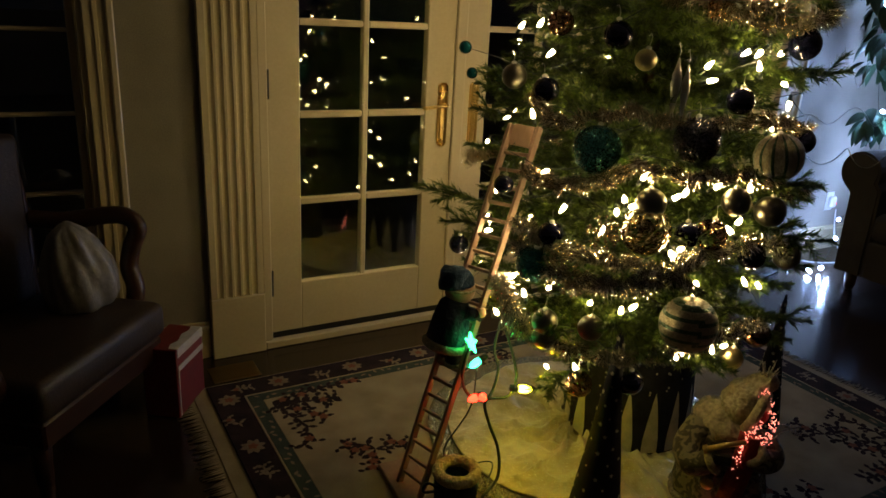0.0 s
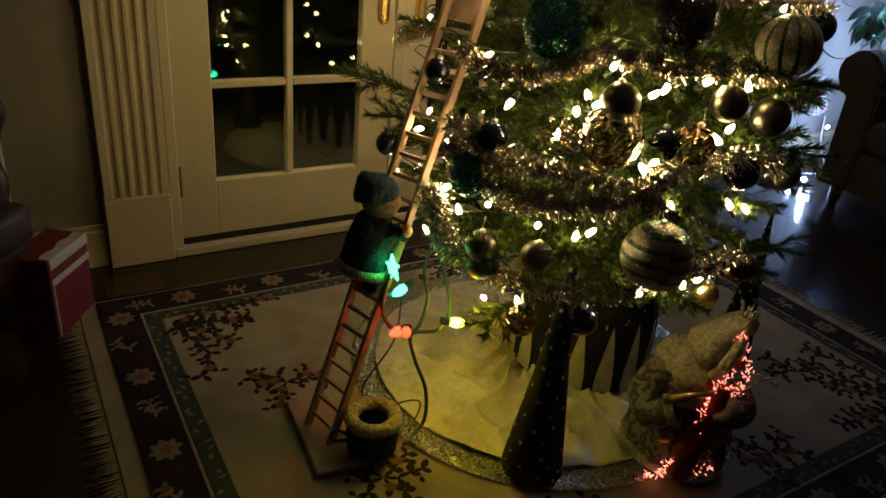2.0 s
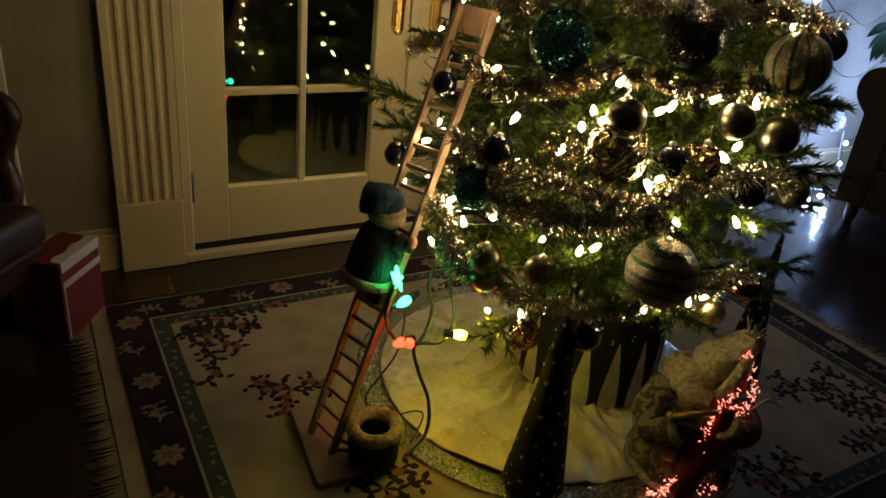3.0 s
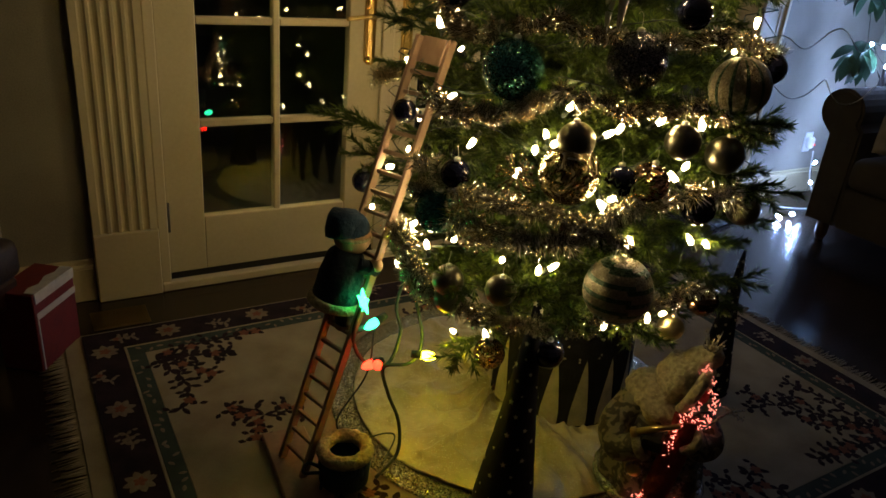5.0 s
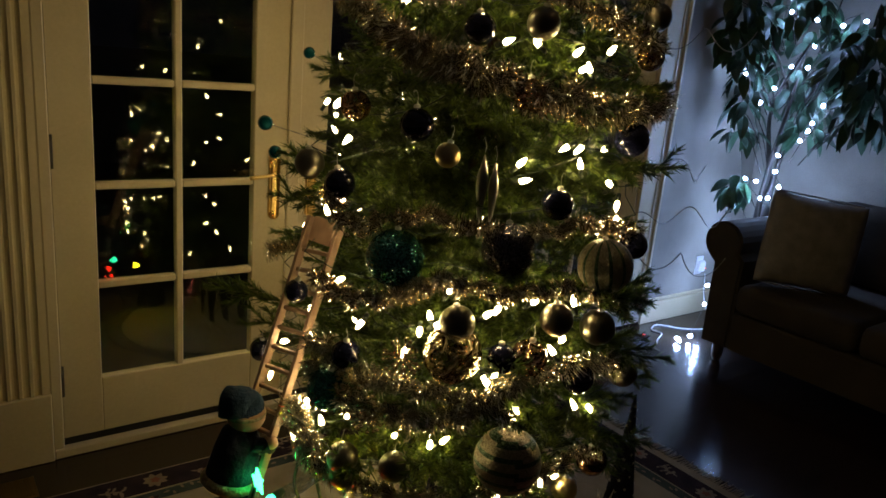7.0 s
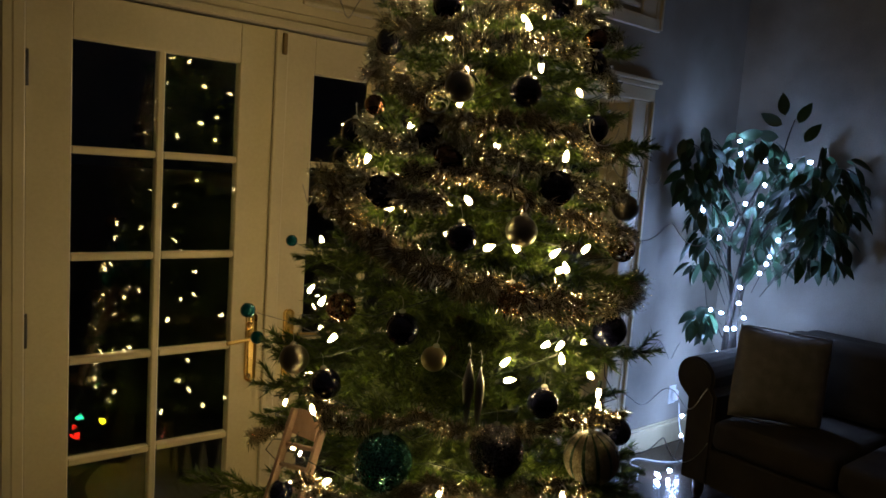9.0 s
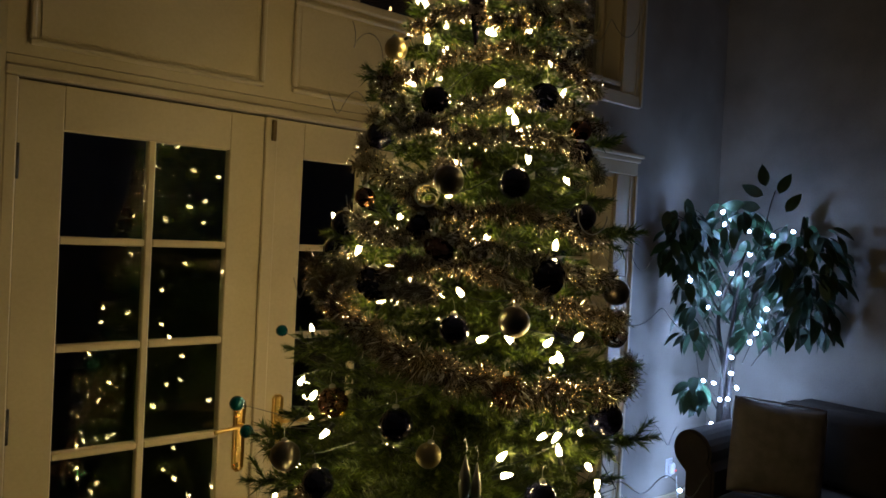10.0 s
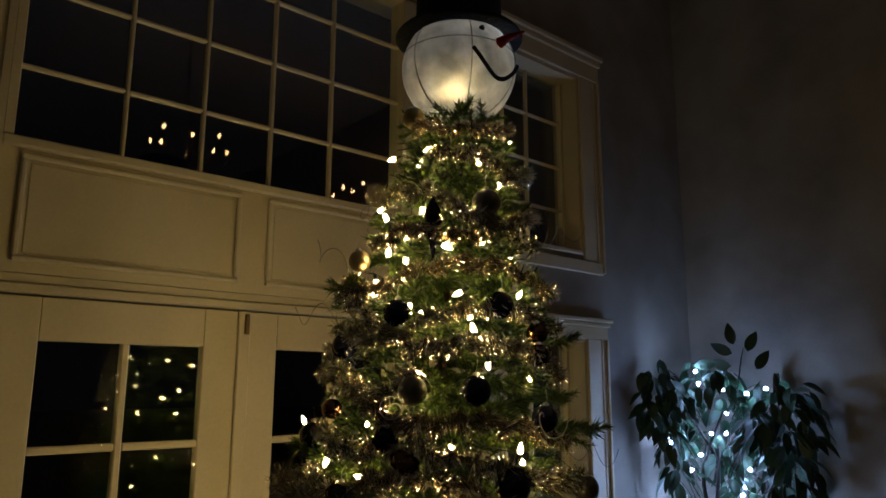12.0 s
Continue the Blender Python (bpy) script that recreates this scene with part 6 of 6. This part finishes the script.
for u0, z0, ru, rz, deep, back, n in CLUMPS:
    made = 0
    while made < n:
        d = Vector((rp.gauss(0, 1), rp.gauss(0, 1), rp.gauss(0, 1))).normalized() * rp.uniform(0.25, 1.0) ** 0.5
        u, w, zz = u0 + d.x * ru, back + d.y * deep, z0 + d.z * rz
        q = MID + ACROSS * u + AWAY * w + Vector((0, 0, zz))
        size = rp.uniform(0.10, 0.155)
        yaw = math.atan2(d.x * ACROSS.y + d.y * AWAY.y, d.x * ACROSS.x + d.y * AWAY.x) + rp.uniform(-0.9, 0.9)
        tilt = rp.uniform(0.25, 1.25)
        tip = q + Vector((math.cos(yaw) * math.cos(tilt), math.sin(yaw) * math.cos(tilt), -math.sin(tilt))) * size
        half = (q + tip) / 2 - MID
        if min(math.hypot(half.dot(ACROSS) - a, half.z - c) for a, c in LEDS) < 0.040 and half.dot(AWAY) < 0.01:
            continue                                # the bulbs hang free of the leaves
        if max(PY + tip.y, PY + q.y) > -0.02 or max(PX + tip.x, PX + q.x) > X1 - 0.03:
            continue
        if made < n * 0.53:
            leaf_at(q, yaw, tilt, size)
        else:
            m = leaf_pose(q, yaw, tilt, size)
            k = len(extra_v)
            extra_v.extend(m @ v.co for v in LEAF.vertices)
            extra_f.extend([k + i for i in p.vertices] for p in LEAF.polygons)
        if made % 10 == 0:
            root = MID + Vector((ACROSS.x * u * 0.35, ACROSS.y * u * 0.35, max(0.74, zz - 0.12 - 0.35 * abs(u))))
            tube(spline([root, root.lerp(q, 0.55) + Vector((0, 0, 0.05)), q], 4), 0.0035, 5, twigs, 0.0012)
        made += 1
# a young shoot stands up from the crown, its leaves spread
shoot = [MID + ACROSS * u + Vector((0, 0, zz)) - AWAY * 0.05 for u, zz in ((0.10, 1.66), (0.13, 1.80), (0.15, 1.92), (0.17, 2.00))]
tube(spline(shoot, 5), 0.004, 6, twigs, 0.002)
for u, zz, way, tilt in ((0.10, 1.90, -1, -0.10), (0.11, 1.97, -1, -0.40), (0.12, 2.02, -0.4, -1.30), (0.19, 1.98, 0.5, -1.2), (0.23, 1.88, 1, -1.05), (0.06, 1.85, -1, 0.25), (0.02, 1.92, -1, 0.2)):
    flat = Matrix.Translation(MID + ACROSS * u + Vector((0, 0, zz)) - AWAY * 0.05) @ Matrix((ACROSS, AWAY, (0, 0, 1))).transposed().to_4x4()
    part("leaf", LEAF, LEAF_M, plant).matrix_basis = flat @ Matrix.Rotation(tilt if way > 0 else math.pi - tilt, 4, "Y") @ Matrix.Rotation(radians(75), 4, "X") @ Matrix.Diagonal((0.13, 0.15, 0.13, 1))
part("twig", twigs, BARK_DARK, plant)["kind"] = "stuff"
foliage = bpy.data.meshes.new("foliage")
foliage.from_pydata([tuple(v) for v in extra_v], [], extra_f)
part("foliage", foliage, LEAF_M, plant)["kind"] = "stuff"

COOL = glow("cool_led", (0.35, 0.53, 1.0), 500.0)
led_lights = thing("plant_string_lights", "cool white string lights wound round the ficus", "string lights", (PX, PY, 0.0))
LED = mesh_of("bulb", lathe([(0.0, -0.004), (0.0055, -0.003), (0.0075, 0.003), (0.0065, 0.010), (0.0, 0.014)], 10))
run = []
for u, zz in LEDS:
    d = 0.03 if zz > 1.1 else 0.07
    run.append(MID + ACROSS * u * (1 - d / 4.4) - AWAY * d + Vector((0, 0, 1.6 + (zz - 1.6) * (1 - d / 4.4))))
# the first six are unseen extras behind the plant, added to light the wall
run += [Vector((-0.10, 0.20, 1.45)), Vector((-0.04, 0.20, 1.15)), Vector((0.02, 0.14, 0.72)), Vector((0.08, 0.12, 0.60)), Vector((0.0, 0.12, 0.48)), Vector((0.06, 0.12, 0.36)), Vector((-0.16, 0.16, 0.235)), Vector((-0.19, 0.13, 0.135)), Vector((-0.45, 0.03, 0.016)), Vector((-0.47, 0.005, 0.030)), Vector((-0.545, 0.045, 0.012)), Vector((-0.56, 0.02, 0.014))]
for p in run:
    b = part("bulb", LED, COOL, led_lights)
    b.matrix_basis = Matrix.Translation(p) @ Matrix.Rotation(rp.uniform(0, 6.28), 4, "Z") @ Matrix.Rotation(rp.uniform(0.4, 2.4), 4, "Y") @ Matrix.Scale(1.18, 4)
part("wire", tube(spline(run, 4), 0.0015, 5), WIRE, led_lights)

WHITE_PLASTIC = surface("white_plastic", (0.66, 0.66, 0.65), (0.74, 0.74, 0.72), 0.35, fine=120, bump=0.02)
outlet = thing("wall_outlet", "white wall outlet with plugged-in adapter", "outlet", (3.405, -0.0005, 0.30))
part("plate", box(-0.036, 0.036, -0.006, -0.0005, -0.058, 0.058, 0.003), WHITE_PLASTIC, outlet)
plug = part("adapter", box(-0.024, 0.024, -0.040, -0.0065, -0.035, 0.035, 0.010), WHITE_PLASTIC, outlet, "white plug adapter")
part("indicator", ellipsoid(0.004, 0.002, 0.004, (0.010, -0.0455, -0.008), seg=10, rings=6), glow("red_indicator", (1.0, 0.04, 0.02), 4.0), plug, "small red indicator light")
cable = thing("white_cable", "white power cable lying on the floor", "cable", (3.0, -0.2, 0.0))
part("cord", tube(spline([(0.40, 0.14, 0.26), (0.41, 0.12, 0.10), (0.36, 0.02, -0.006), (0.22, -0.03, -0.007), (0.10, 0.02, -0.007), (0.0, 0.13, -0.007), (-0.10, 0.10, -0.007), (-0.10, 0.03, -0.007), (-0.20, -0.02, -0.007), (-0.26, -0.06, -0.007)], 8), 0.004, 7), WHITE_PLASTIC, cable)
strip = thing("power_strip", "dark power strip lying on the floor by the window", "power strip", (2.55, -0.22, -0.0115), turn=(0, 0, 12))
part("case", box(-0.20, 0.20, -0.025, 0.025, 0, 0.03, 0.006), BOOT, strip)
part("switch", box(0.15, 0.175, -0.010, 0.010, 0.0305, 0.036, 0.002), glow("red_switch", (1.0, 0.06, 0.03), 0.6), strip, "lit red switch")

# ---------------------------------------------------------------- candle lights behind the camera, seen in the upper glass
FLAME = glow("candle_bulb", (1.0, 0.56, 0.24), 26.0)
CANDLE = mesh_of("candle_bulb", lathe([(0.0, 0.0), (0.010, 0.008), (0.012, 0.022), (0.006, 0.042), (0.0, 0.052)], 10))


def chandelier(at, arms, r, label):
    ob = thing("chandelier", label, "chandelier", at)
    part("stem", tube([(0, 0, 0), (0, 0, HIGH - at[2])], 0.008, 8), BRASS_DULL, ob)
    part("hub", lathe([(0.0, -0.10), (0.03, -0.07), (0.045, 0.0), (0.02, 0.05), (0.03, 0.08), (0.0, 0.1)], 16), BRASS_DULL, ob)
    for k in range(arms):
        a = k * 2 * math.pi / arms + 0.3
        c, s = math.cos(a), math.sin(a)
        rise = 0.05 + 0.07 * (k % 2)
        arm = part("arm", tube(spline([(0.03 * c, 0.03 * s, 0), (r * 0.5 * c, r * 0.5 * s, -0.08), (r * c, r * s, rise - 0.02), (r * c, r * s, rise + 0.06)], 6), 0.006, 7), BRASS_DULL, ob)
        part("bulb", CANDLE, FLAME, arm).location = (r * c, r * s, rise + 0.06)


chandelier((1.66, -3.2, 3.58), 8, 0.30, "brass candle chandelier hanging from the ceiling")
chandelier((3.28, -3.2, 3.48), 6, 0.20, "small brass candle chandelier hanging from the ceiling")
